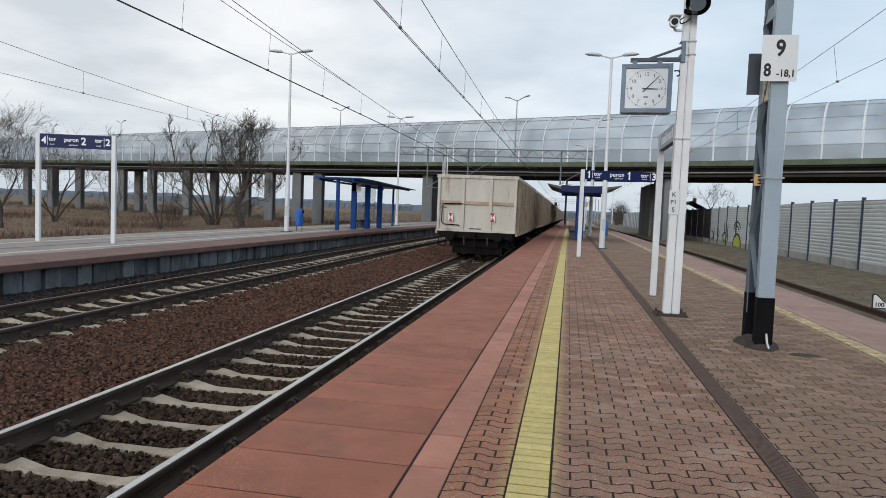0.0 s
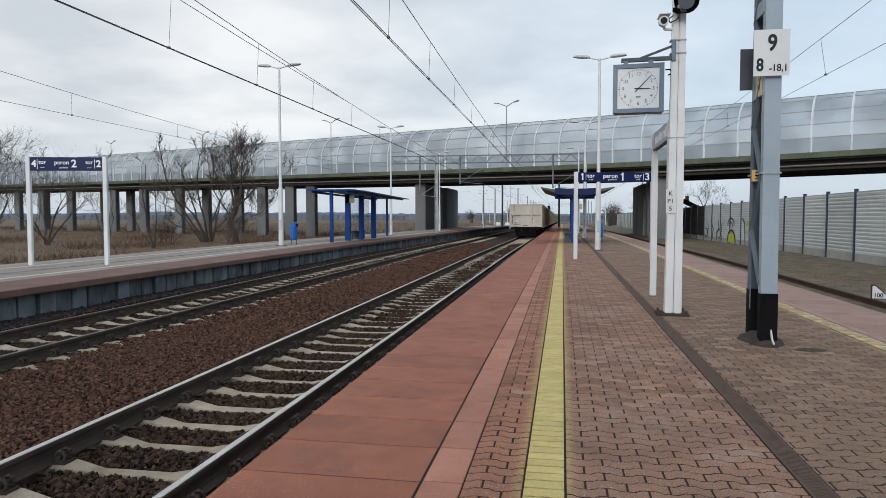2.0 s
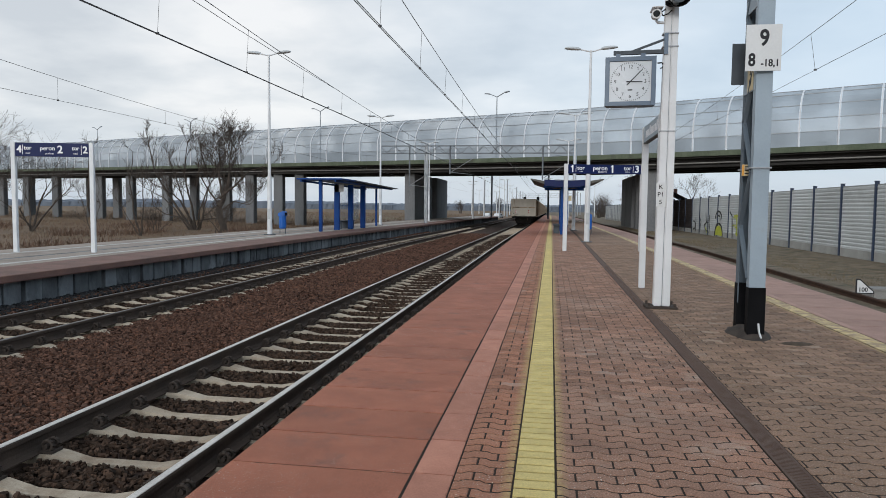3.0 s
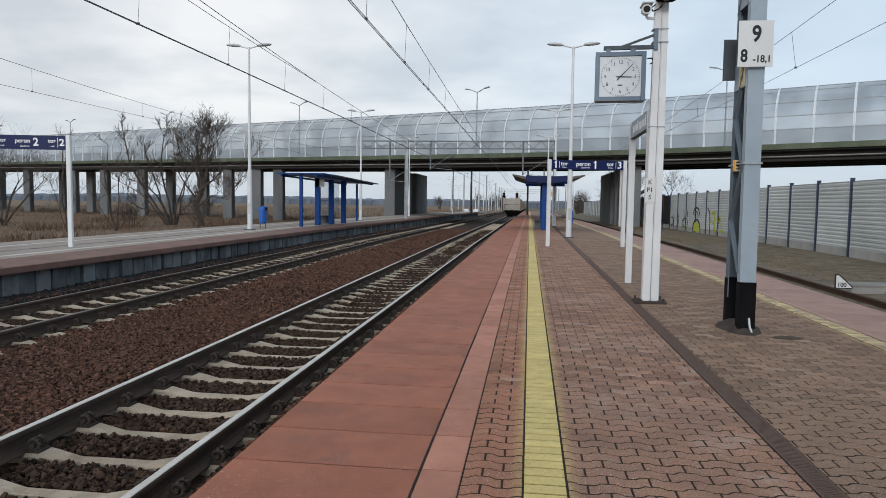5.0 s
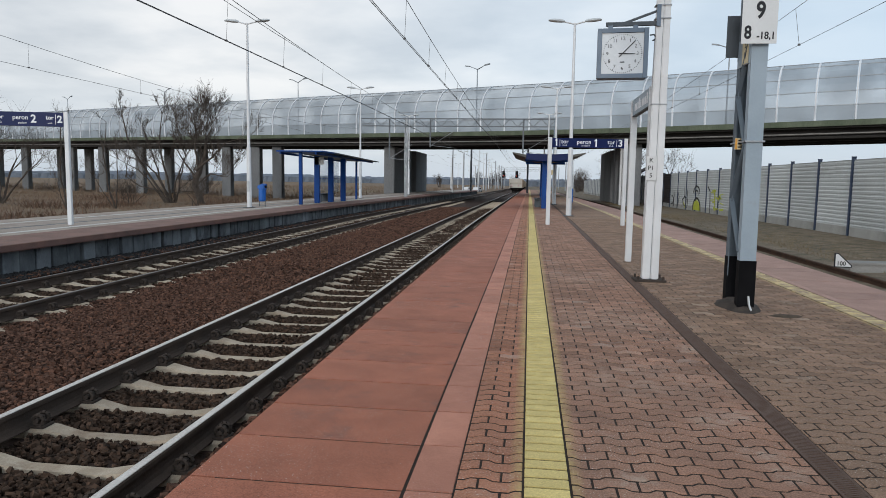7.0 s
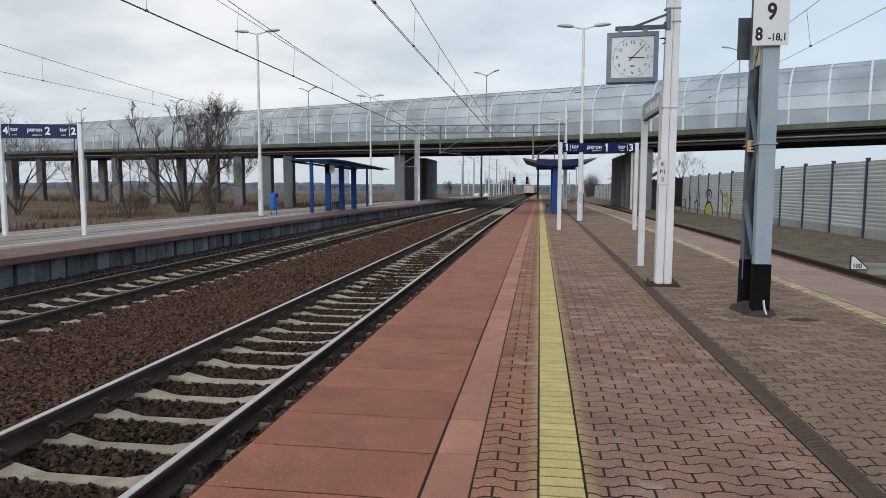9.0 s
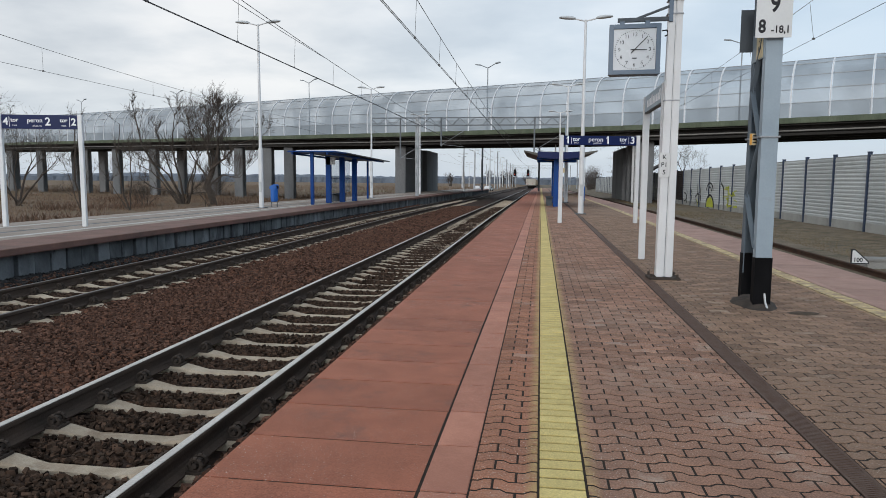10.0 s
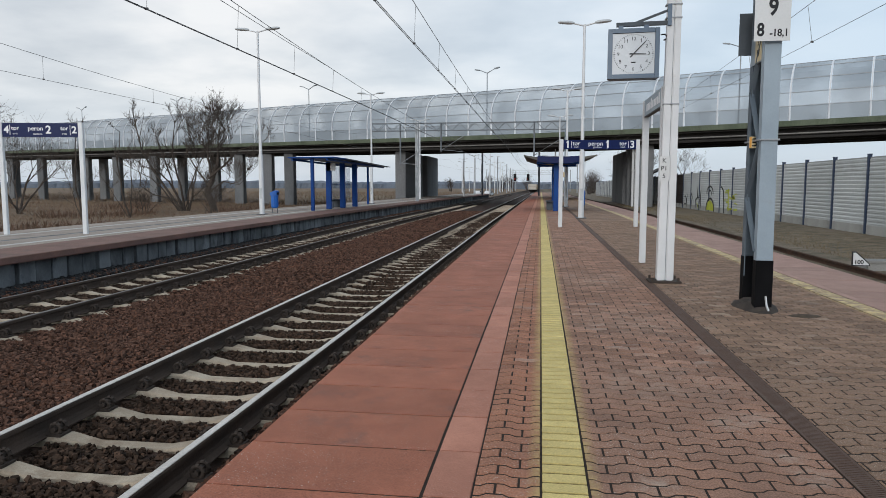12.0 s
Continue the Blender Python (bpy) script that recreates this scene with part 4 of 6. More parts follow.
        spray([(y, z), (y + rg.uniform(0.25, 0.9), z + rg.uniform(-0.12, 0.12))], rg.uniform(0.05, 0.14), M_GRAFYEL)
    spray([(46.8, 1.3), (46.7, 0.0)], 0.16, M_GRAFYEL)
    spray([(55.8, 0.3), (55.2, -0.1)], 0.14, M_GRAFYEL)


build_barrier()


# ---- vegetation ----
def grow(mesh, rnd, p, d, length, r, depth, spread, up=0.12, sides=5, thin=0.008):
    """A limb in bent steps that forks until it is a twig."""
    n = 4 if depth > 1 else 2
    pts = [Vector(p)]
    d = Vector(d).normalized()
    for k in range(n):
        d = (d + Vector((rnd.gauss(0, 0.16), rnd.gauss(0, 0.16), rnd.gauss(up * 0.5, 0.1)))).normalized()
        pts.append(pts[-1] + d * (length / n))
    tip = r * 0.5 if depth else r * 0.4
    for k in range(n):
        mesh.tube(pts[k], pts[k + 1], r + (tip - r) * k / n, r + (tip - r) * (k + 1) / n, sides if depth > 2 else 3, False)
    if depth == 0:
        return
    kids = 3 if depth > 2 else rnd.randint(3, 5)
    for k in range(kids):
        t = rnd.uniform(0.35, 1.0) if k else 1.0
        i = min(int(t * n), n - 1)
        o = pts[i].lerp(pts[i + 1], t * n - i)
        side = Vector((rnd.gauss(0, 1), rnd.gauss(0, 1), rnd.gauss(0.1, 0.5))).normalized()
        nd = (d * (1 - spread) + side * spread).normalized()
        grow(mesh, rnd, o, nd, length * rnd.uniform(0.6, 0.85), max(r * (0.5 if k else 0.55), thin), depth - 1, spread, up, sides, thin)


def build_tree(x, y, z, height, seed, stems, depth, label, name="bare_tree", spread=0.45, r=0.16, lean=(0, 0, 1), tilt=(0.15, 0.8), up=0.12):
    rnd = random.Random(seed)
    t = thing(name, label, "tree", "bare trees and bushes beyond the far platform", at=pose(x, y, z))
    crown = Mesh()
    for k in range(stems):
        a = 2 * math.pi * (k + rnd.uniform(-0.3, 0.3)) / stems
        tl = 0.0 if stems == 1 else rnd.uniform(*tilt)
        d = (Vector((math.cos(a) * tl, math.sin(a) * tl, 1)) + Vector(lean) * 0.5).normalized()
        p = Vector((rnd.uniform(-0.5, 0.5), rnd.uniform(-0.5, 0.5), -0.25)) if stems > 1 else Vector((0, 0, -0.25))
        h, rr = height * (0.3 if stems == 1 else rnd.uniform(0.3, 0.5)), r * (1.0 if stems == 1 else rnd.uniform(0.5, 0.9))
        pts, steps = [p], 4
        for i in range(steps):
            d = (d + Vector((rnd.gauss(0, 0.13), rnd.gauss(0, 0.13), rnd.gauss(0.03, 0.06)))).normalized()
            pts.append(pts[-1] + d * (h / steps))
        trunk = Mesh()
        for i in range(steps):
            trunk.tube(pts[i], pts[i + 1], rr * (1.15 - 0.5 * i / steps), rr * (1.15 - 0.5 * (i + 1) / steps), 8, False)
        part("trunk" if stems == 1 else "stem", trunk, M_BARK, t, smooth=True)
        for j in range(6 if stems == 1 else 4):
            side = Vector((rnd.gauss(0, 1), rnd.gauss(0, 1), rnd.uniform(0.1, 0.8))).normalized()
            i = steps if j == 0 else rnd.randint(2 if stems > 1 else 3, steps)
            grow(crown, rnd, pts[i], d * 0.62 + side * (0.2 if j == 0 else 0.5), height * rnd.uniform(0.2, 0.28), rr * (0.42 if stems == 1 else 0.36), depth, spread, up)
    me = bpy.data.meshes.new("crown")
    me.from_pydata(crown.v, [], crown.f)
    me.materials.append(M_BARK)
    part("crown", me, None, t, "bare winter twigs")
    return t


def build_stemmed_tree(x, y, z, stems, seed, label, name, limb, limbs, depth, group="bare trees and bushes beyond the far platform", fan=0.9, thin=0.012):
    """A tree from its stems: each a bent line of (x, z) with its foot radius; limbs fan out of each stem's upper part."""
    rnd = random.Random(seed)
    t = thing(name, label, "tree", group, at=pose(x, y, z))
    crown = Mesh()
    for line, r in stems:
        yy = rnd.uniform(-0.8, 0.8)
        pts = [Vector((px, yy * min(1, pz / 4), pz)) for px, pz in line]
        fine = []
        for a, b in zip(pts, pts[1:]):
            for k in range(3):
                fine.append(a.lerp(b, k / 3) + Vector((rnd.gauss(0, 0.05), rnd.gauss(0, 0.05), 0)) * (1 if fine else 0))
        fine.append(pts[-1])
        n = len(fine) - 1
        m = Mesh()
        for k in range(n):
            m.tube(fine[k], fine[k + 1], r * (1 - 0.72 * k / n), r * (1 - 0.72 * (k + 1) / n), 8, False)
        part("trunk" if len(stems) == 1 else "stem", m, M_BARK, t, smooth=True)
        for k in range(limbs):
            i = n if k == 0 else rnd.randint(int(n * (0.6 if r > 0.3 else 0.45)), n)
            d = (fine[i] - fine[i - 1]).normalized()
            side = Vector((rnd.gauss(0, 1), rnd.gauss(0, 0.8), rnd.gauss(0.2, 0.4))).normalized()
            grow(crown, rnd, fine[i], d * 0.5 + side * fan * rnd.uniform(0.5, 1.0) + Vector((0, 0, 0.35)), limb * rnd.uniform(0.7, 1.15), min(r * 0.3, 0.042), depth, 0.36, 0.16, 5, thin)
    me = bpy.data.meshes.new("crown")
    me.from_pydata(crown.v, [], crown.f)
    me.materials.append(M_BARK)
    part("crown", me, None, t, "bare winter twigs")
    return t


build_stemmed_tree(-30.6, 60.5, -1.3, [([(0, -0.3), (-0.67, 1.9), (-0.2, 3.45), (0.2, 4.4), (0.4, 6.2)], 0.34), ([(-0.5, 2.2), (-1.8, 3.8), (-2.9, 5.6)], 0.12), ([(-0.3, 3.2), (1.4, 4.4), (2.8, 5.8)], 0.13),
                   ([(-0.3, 3.4), (-0.6, 5.0), (-0.5, 7.0)], 0.15), ([(-0.6, 1.8), (0.8, 2.9), (2.4, 2.6)], 0.09)],
                   5, "large bare willow with a dense fan-shaped crown and a bent trunk", "bare_tree", 1.75, 6, 4, fan=1.05, thin=0.01)
build_stemmed_tree(-35.2, 63.0, -1.3, [([(0, -0.3), (-2.9, 3.9), (-4.2, 6.0), (-4.9, 9.3)], 0.13), ([(0.3, -0.3), (-1.1, 2.9), (-2.2, 4.0), (-3.6, 4.4)], 0.1), ([(0.1, -0.3), (-0.7, 2.5), (-1.1, 4.1), (-2.0, 6.6)], 0.11),
                   ([(0.2, -0.3), (0.0, 2.5), (-0.7, 5.6), (-0.2, 8.6)], 0.12), ([(0.4, -0.3), (0.7, 2.0), (1.6, 4.0), (2.5, 5.6)], 0.1), ([(0.3, -0.3), (1.1, 1.4), (2.5, 2.4), (3.0, 3.6)], 0.08),
                   ([(0.5, -0.3), (1.4, 2.4), (2.0, 4.6), (1.6, 6.8)], 0.09), ([(-0.3, -0.3), (-2.0, 2.0), (-3.4, 3.2), (-5.4, 4.2)], 0.09), ([(0.0, -0.3), (0.6, 1.0), (2.2, 1.2), (3.6, 1.0)], 0.06),
                   ([(-0.2, -0.3), (-1.2, 1.2), (-3.0, 1.6), (-4.3, 2.5), (-3.8, 5.0)], 0.09)], 12, "wide tangle of leaning bare willow stems", "bare_bush", 1.05, 9, 3, fan=0.75, thin=0.009)
build_stemmed_tree(-33.4, 45.5, -1.25, [([(0, -0.3), (-0.1, 2.2), (0.1, 4.6), (0.3, 6.6)], 0.07), ([(0, -0.2), (-0.6, 1.6), (-1.0, 3.0)], 0.04), ([(0, -0.2), (0.5, 1.8), (0.9, 3.6)], 0.04)],
                   14, "slender bare sapling behind the far platform", "bare_bush", 0.8, 8, 2, thin=0.007)
build_stemmed_tree(-31.9, 49.0, -1.25, [([(0, -0.3), (-0.4, 2.0), (-0.5, 4.2), (-0.2, 6.6)], 0.08), ([(0, -0.2), (0.5, 1.9), (0.8, 3.9), (0.6, 5.4)], 0.06), ([(0, -0.2), (-0.9, 1.4), (-1.5, 2.6)], 0.05)],
                   18, "thin bare sapling with upright branches", "bare_bush", 0.85, 7, 2, thin=0.007)
build_tree(-38.5, 40.5, -1.2, 9.2, 22, 4, 4, "bare bush at the edge of the field", "bare_bush", r=0.12)
build_tree(-46.0, 54.0, -1.2, 8.4, 25, 5, 3, "grey leafless bush in the field", "bare_bush", r=0.12)
build_tree(-26.5, 52.0, -1.2, 3.6, 26, 6, 2, "low leafless scrub in the field", "bare_bush", r=0.05, tilt=(0.4, 1.2))
build_tree(-35.0, 56.0, -1.2, 3.4, 27, 7, 2, "low leafless scrub under the willow", "bare_bush", r=0.05, tilt=(0.4, 1.2))
build_tree(19.0, 92.0, -0.9, 8.0, 31, 2, 3, "leafless tree behind the noise barrier", r=0.14)
build_tree(14.8, 112.0, -1.0, 9.5, 33, 4, 4, "dense leafless tree behind the noise barrier", r=0.2)
build_tree(17.5, 126.0, -1.0, 9.5, 35, 4, 4, "leafless tree behind the noise barrier", r=0.2)
for far_x, far_y, far_h, far_s in ((-13.0, 330, 9, 41), (-19.0, 345, 10, 42), (-26, 350, 9, 43), (-8.5, 420, 9, 44), (12.5, 180, 8, 45), (15.5, 210, 9, 46), (-40, 300, 7, 47), (-62, 320, 8, 48)):
    build_tree(far_x, far_y, -2.2, far_h, far_s, 5, 3, "far leafless tree beside the line", r=0.3)
build_tree(-28.0, 168.0, -1.6, 8.0, 37, 3, 3, "small far leafless tree beside the line", r=0.15)


def build_blades(name, material, count, x0, x1, y0, y1, zf, lo, hi, seed, label):
    rng = np.random.default_rng(seed)
    x, y = rng.uniform(x0, x1, count), rng.uniform(y0, y1, count)
    patch = np.sin(0.7 * x + 1.1) * np.cos(0.45 * y) + np.sin(0.23 * x - 0.31 * y)
    keep = patch + rng.uniform(-1.2, 1.2, count) > -0.3
    x, y = x[keep], y[keep]
    c = len(x)
    z = np.array([zf(a, b) for a, b in zip(x, y)]) - 0.05
    h = rng.uniform(lo, hi, c)
    w = h * 0.055 + 0.012
    a = rng.uniform(0, np.pi, c)
    lean = rng.normal(0, 0.45, (c, 2)) * h[:, None]
    v = np.zeros((c, 3, 3))
    v[:, 0] = np.stack([x - w * np.cos(a), y - w * np.sin(a), z], 1)
    v[:, 1] = np.stack([x + w * np.cos(a), y + w * np.sin(a), z], 1)
    v[:, 2] = np.stack([x + lean[:, 0], y + lean[:, 1], z + h], 1)
    me = bpy.data.meshes.new(name)
    me.from_pydata(v.reshape(-1, 3).tolist(), [], np.arange(3 * c).reshape(-1, 3).tolist())
    me.materials.append(material)
    return tagged(new(name, me), label, "grass", kind="stuff")


build_blades("dry_reeds", M_REED, 64000, -75, -15.6, 14, 92, lambda x, y: -1.0 - 0.3 * min(1, (-15.2 - x) / 8), 0.1, 0.4, 2, "tall dry brown reeds and grass in the field")
build_blades("dry_scrub", M_SCRUB, 30000, -62, -15.8, 30, 80, lambda x, y: -1.0 - 0.3 * min(1, (-15.2 - x) / 8) - 0.1 - 0.5 * (math.sin(0.31 * x + 0.5) * math.sin(0.22 * y + 0.1 * x) < 0.25), 0.35, 0.8, 8, "low reddish brown scrub patches in the field")
build_blades("dry_reeds", M_REED, 26000, -150, -20, 90, 260, lambda x, y: -1.3 + 0.4 * grade(y), 0.3, 0.9, 3, "far dry brown reeds")
build_blades("verge_grass", M_GRASS, 52000, 7.9, 12.1, 8, 75, lambda x, y: -0.6 + grade(y), 0.05, 0.11, 4, "short worn grass on the verge")


def build_far_woods():
    """A low uneven belt of bare woods on the horizon."""
    rnd = random.Random(77)
    m = Mesh()
    for y, base in ((640, 4.3), (590, 3.5), (545, 2.7)):
        tops, bump = [], 0.0
        for k in range(900):
            x = -950 + 1.9 * k
            bump = 0.8 * bump + rnd.gauss(0, 0.22)
            tops.append((x, base + 0.7 * math.sin(x * 0.011 + y) + 0.4 * math.sin(x * 0.037 + 2 * y) + bump + rnd.uniform(0, 0.35)))
        n = len(tops)
        vs = [(x, y, -4) for x, h in tops] + [(x, y + rnd.uniform(-2, 2), h * 0.75) for x, h in tops] + [(x, y + 6, h) for x, h in tops] + [(x, y + 14, -4) for x, h in tops]
        m.add(vs, [(r * n + i, r * n + i + 1, (r + 1) * n + i + 1, (r + 1) * n + i) for r in range(3) for i in range(n - 1)])
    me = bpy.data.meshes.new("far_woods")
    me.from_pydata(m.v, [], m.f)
    # haze over the belt comes from this material's tint
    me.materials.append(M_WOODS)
    tagged(new("far_woods", me), "low belt of far bare woods, tinted blue-grey for haze", "woods", kind="stuff")


build_far_woods()


# ---- lamps, signs and fittings of the platforms ----
def build_platform_lamp(x, y, h, group="platform lamps"):
    g = grade(y)
    t = thing("platform_lamp", "slim white twin-head platform lamp post", "lamp post", group, at=pose(x, y, g))
    part("base_plate", Mesh().box(-0.2, 0.2, -0.2, 0.2, 0.002, 0.03), M_DARKPAINT, t, bevel=0.006)
    m = Mesh().tube((0, 0, 0.02), (0, 0, 2.6), 0.11, 0.095, 12).tube((0, 0, 2.6), (0, 0, h), 0.07, 0.045, 12)
    part("pole", m, M_WHITE, t, smooth=True)
    part("inspection_door", Mesh().box(-0.05, 0.05, -0.112, -0.1, 0.7, 1.15), M_LAMPHEAD, t)
    for k in (-1, 1):
        e = Vector((0.42 * k, 0, h + 0.05))
        a = part("arm", Mesh().tube((0, 0, h - 0.05), e, 0.032, 0.028, 8), M_WHITE, t)
        head = Mesh()
        c, d = e - Vector((0.04 * k, 0, 0)), Vector((0.62 * k, 0, 0.05))
        ring = [(0.0, 0.05, 0.05), (0.18, 0.1, 0.085), (0.55, 0.125, 0.09), (0.85, 0.11, 0.07), (1.0, 0.05, 0.035)]
        verts, n = [], 8
        for u, w, hh in ring:
            for i in range(n):
                an = 2 * math.pi * i / n
                verts.append(c + d * u + Vector((0, w * math.cos(an), hh * (0.55 * math.sin(an) if math.sin(an) < 0 else math.sin(an)))))
        fs = [(s * n + i, s * n + (i + 1) % n, (s + 1) * n + (i + 1) % n, (s + 1) * n + i) for s in range(len(ring) - 1) for i in range(n)]
        fs += [tuple(range(n)), tuple(range((len(ring) - 1) * n, len(ring) * n))]
        head.add(verts, fs)
        part("lamp_head", head, M_LAMPHEAD, a, "pale grey flat lamp head", smooth=True)
    return t


for x, y, h in ((-12.12, 28.3, 7.85), (-12.15, 48.0, 7.8), (-12.0, 67.0, 7.8), (-9.95, 88.0, 8.0), (1.54, 26.85, 7.35), (1.5, 41.7, 6.95), (1.45, 56.4, 6.9), (1.42, 71.0, 6.8)):
    build_platform_lamp(x, y, h)
for x, y, h in ((-8.9, 120, 7.5), (-9.5, 141, 7.5), (-9.8, 165, 7.2), (-13.5, 180, 7.2), (9.4, 150, 7.0), (-12.5, 128, 7.2), (-16.0, 140, 7), (-18.5, 160, 7.2), (-10.4, 186, 7), (-13, 205, 7.2), (-17, 215, 7), (-10.8, 230, 7), (3.4, 130, 7), (3.6, 178, 7), (-15, 250, 7.2), (4.0, 235, 7), (-21, 200, 7)):
    build_platform_lamp(x, y, h, "far lamp posts beside the line")


def build_track_sign(p_left, p_right, z0, z1, left, middle, right, label):
    a, b = Vector((*p_left, 0)), Vector((*p_right, 0))
    c, w = (a + b) / 2, (b - a).length
    ang = math.degrees(math.atan2(b.y - a.y, b.x - a.x))
    t = thing("platform_sign", label, "platform sign", "navy platform signs", at=pose(c.x, c.y, 0, 0, 0, ang))
    for k in (-1, 1):
        m = Mesh().box(k * w / 2 - 0.055, k * w / 2 + 0.055, -0.055, 0.055, 0.0, z1 + 0.02)
        part("post", m, M_WHITE, t, "white square post", bevel=0.01)
    h = z1 - z0
    part("board", Mesh().box(-w / 2 + 0.058, w / 2 - 0.058, -0.04, 0.04, z0, z1), M_NAVY, t, bevel=0.004)
    zc, f = (z0 + z1) / 2, -0.042
    q = w / 2.62
    big, small, tiny = 0.33 * q, 0.18 * q, 0.075 * q
    lettering(left, big, M_LETTER, t, pose(-w / 2 + 0.215 * q, f, zc), bold=0.007)
    lettering("tor", small * 1.1, M_LETTER, t, pose(-w / 2 + 0.50 * q, f, zc + h * 0.12), bold=0.002)
    lettering("track", tiny, M_LETTER, t, pose(-w / 2 + 0.50 * q, f, zc - h * 0.26))
    lettering("peron", small * 1.15, M_LETTER, t, pose(-0.15 * q, f, zc + h * 0.1), bold=0.002)
    lettering("platform", tiny * 1.15, M_LETTER, t, pose(-0.08 * q, f, zc - h * 0.28))
    lettering(middle, big * 1.12, M_LETTER, t, pose(0.27 * q, f, zc), bold=0.007)
    lettering("tor", small * 1.1, M_LETTER, t, pose(w / 2 - 0.52 * q, f, zc + h * 0.12), bold=0.002)
    lettering("track", tiny, M_LETTER, t, pose(w / 2 - 0.52 * q, f, zc - h * 0.26))
    lettering(right, big, M_LETTER, t, pose(w / 2 - 0.2 * q, f, zc), bold=0.007)
    for k in (-1, 1):
        part("divider", Mesh().box(k * (w / 2 - 0.33 * q) - 0.006, k * (w / 2 - 0.33 * q) + 0.006, f - 0.001, f + 0.004, zc - h * 0.36, zc + h * 0.36), M_LETTER, t)
    return t


build_track_sign((0.58, 21.15), (2.9, 21.6), 2.38, 2.66, "1", "1", "3", "navy platform one sign with white lettering on two posts")
build_track_sign((-13.9, 15.95), (-11.95, 16.4), 2.54, 2.90, "4", "2", "2", "navy platform two sign with white lettering on two posts")


def build_name_sign():
    t = thing("station_name_sign", "narrow station name sign on white posts, seen nearly edge-on", "station sign", at=pose(1.68, 10.85, 0))
    for y in (-0.85, 0.85):
        part("post", Mesh().box(-0.05, 0.05, y - 0.05, y + 0.05, 0, 2.68), M_WHITE, t, "white square post", bevel=0.01)
    part("board", Mesh().box(-0.03, 0.03, -0.8, 0.8, 2.42, 2.68), M_GREYPAINT, t, bevel=0.004)
    part("under_edge", Mesh().box(-0.036, 0.036, -0.8, 0.8, 2.405, 2.419), M_INK, t)
    for k in range(9):
        y = -0.62 + 0.14 * k
        part("letter_bar", Mesh().box(-0.034, -0.03, y, y + 0.09, 2.48, 2.48 + (0.15 if k in (0, 5) else 0.11)), M_LETTER, t)


build_name_sign()


def build_clock_post():
    t = thing("clock_post", "white steel post carrying a clock, camera and loudspeaker", "post", at=pose(1.64, 9.4, 0))
    part("base_plate", Mesh().box(-0.21, 0.2, -0.16, 0.18, 0.001, 0.03), M_CLIP, t, "rusty bolted base plate", bevel=0.005)
    for bx, by in ((-0.17, -0.12), (0.16, -0.12), (-0.17, 0.14), (0.16, 0.14)):
        part("bolt", Mesh().tube((bx, by, 0.03), (bx, by, 0.075), 0.016, None, 6), M_CLIP, t)
    for k in (-1, 1):
        m = Mesh()
        prof = [(-0.052, -0.07), (0.052, -0.07), (0.052, 0.07), (-0.052, 0.07)]
        m.sweep(prof, [((k * 0.056, 0, 0.03), (1, 0, 0), (0, 1, 0)), ((k * 0.05 + 0.012, 0, 1.9), (0.9, 0, 0), (0, 0.9, 0)), ((k * 0.04 + 0.03, 0, 5.2), (0.72, 0, 0), (0, 0.72, 0))])
        part("shaft", m, M_WHITE, t, "white steel channel with weathered paint", bevel=0.012)
    part("web", Mesh().box(-0.012, 0.05, -0.03, 0.03, 0.03, 5.1), M_GREYPAINT, t)
    for z in (2.35, 3.45, 3.62):
        part("strap", Mesh().box(-0.085, 0.115, -0.07, 0.07, z, z + 0.014), M_GALV, t)
    plate = part("number_plate", Mesh().box(-0.115, 0.01, -0.084, -0.076, 1.36, 1.68), M_PLATE, t, "white plate with black letters")
    for k, s in enumerate(("K", "P1", "5")):
        lettering(s, 0.082, M_INK, plate, pose(-0.058, -0.086, 1.62 - 0.1 * k), bold=0.0005)
    return t


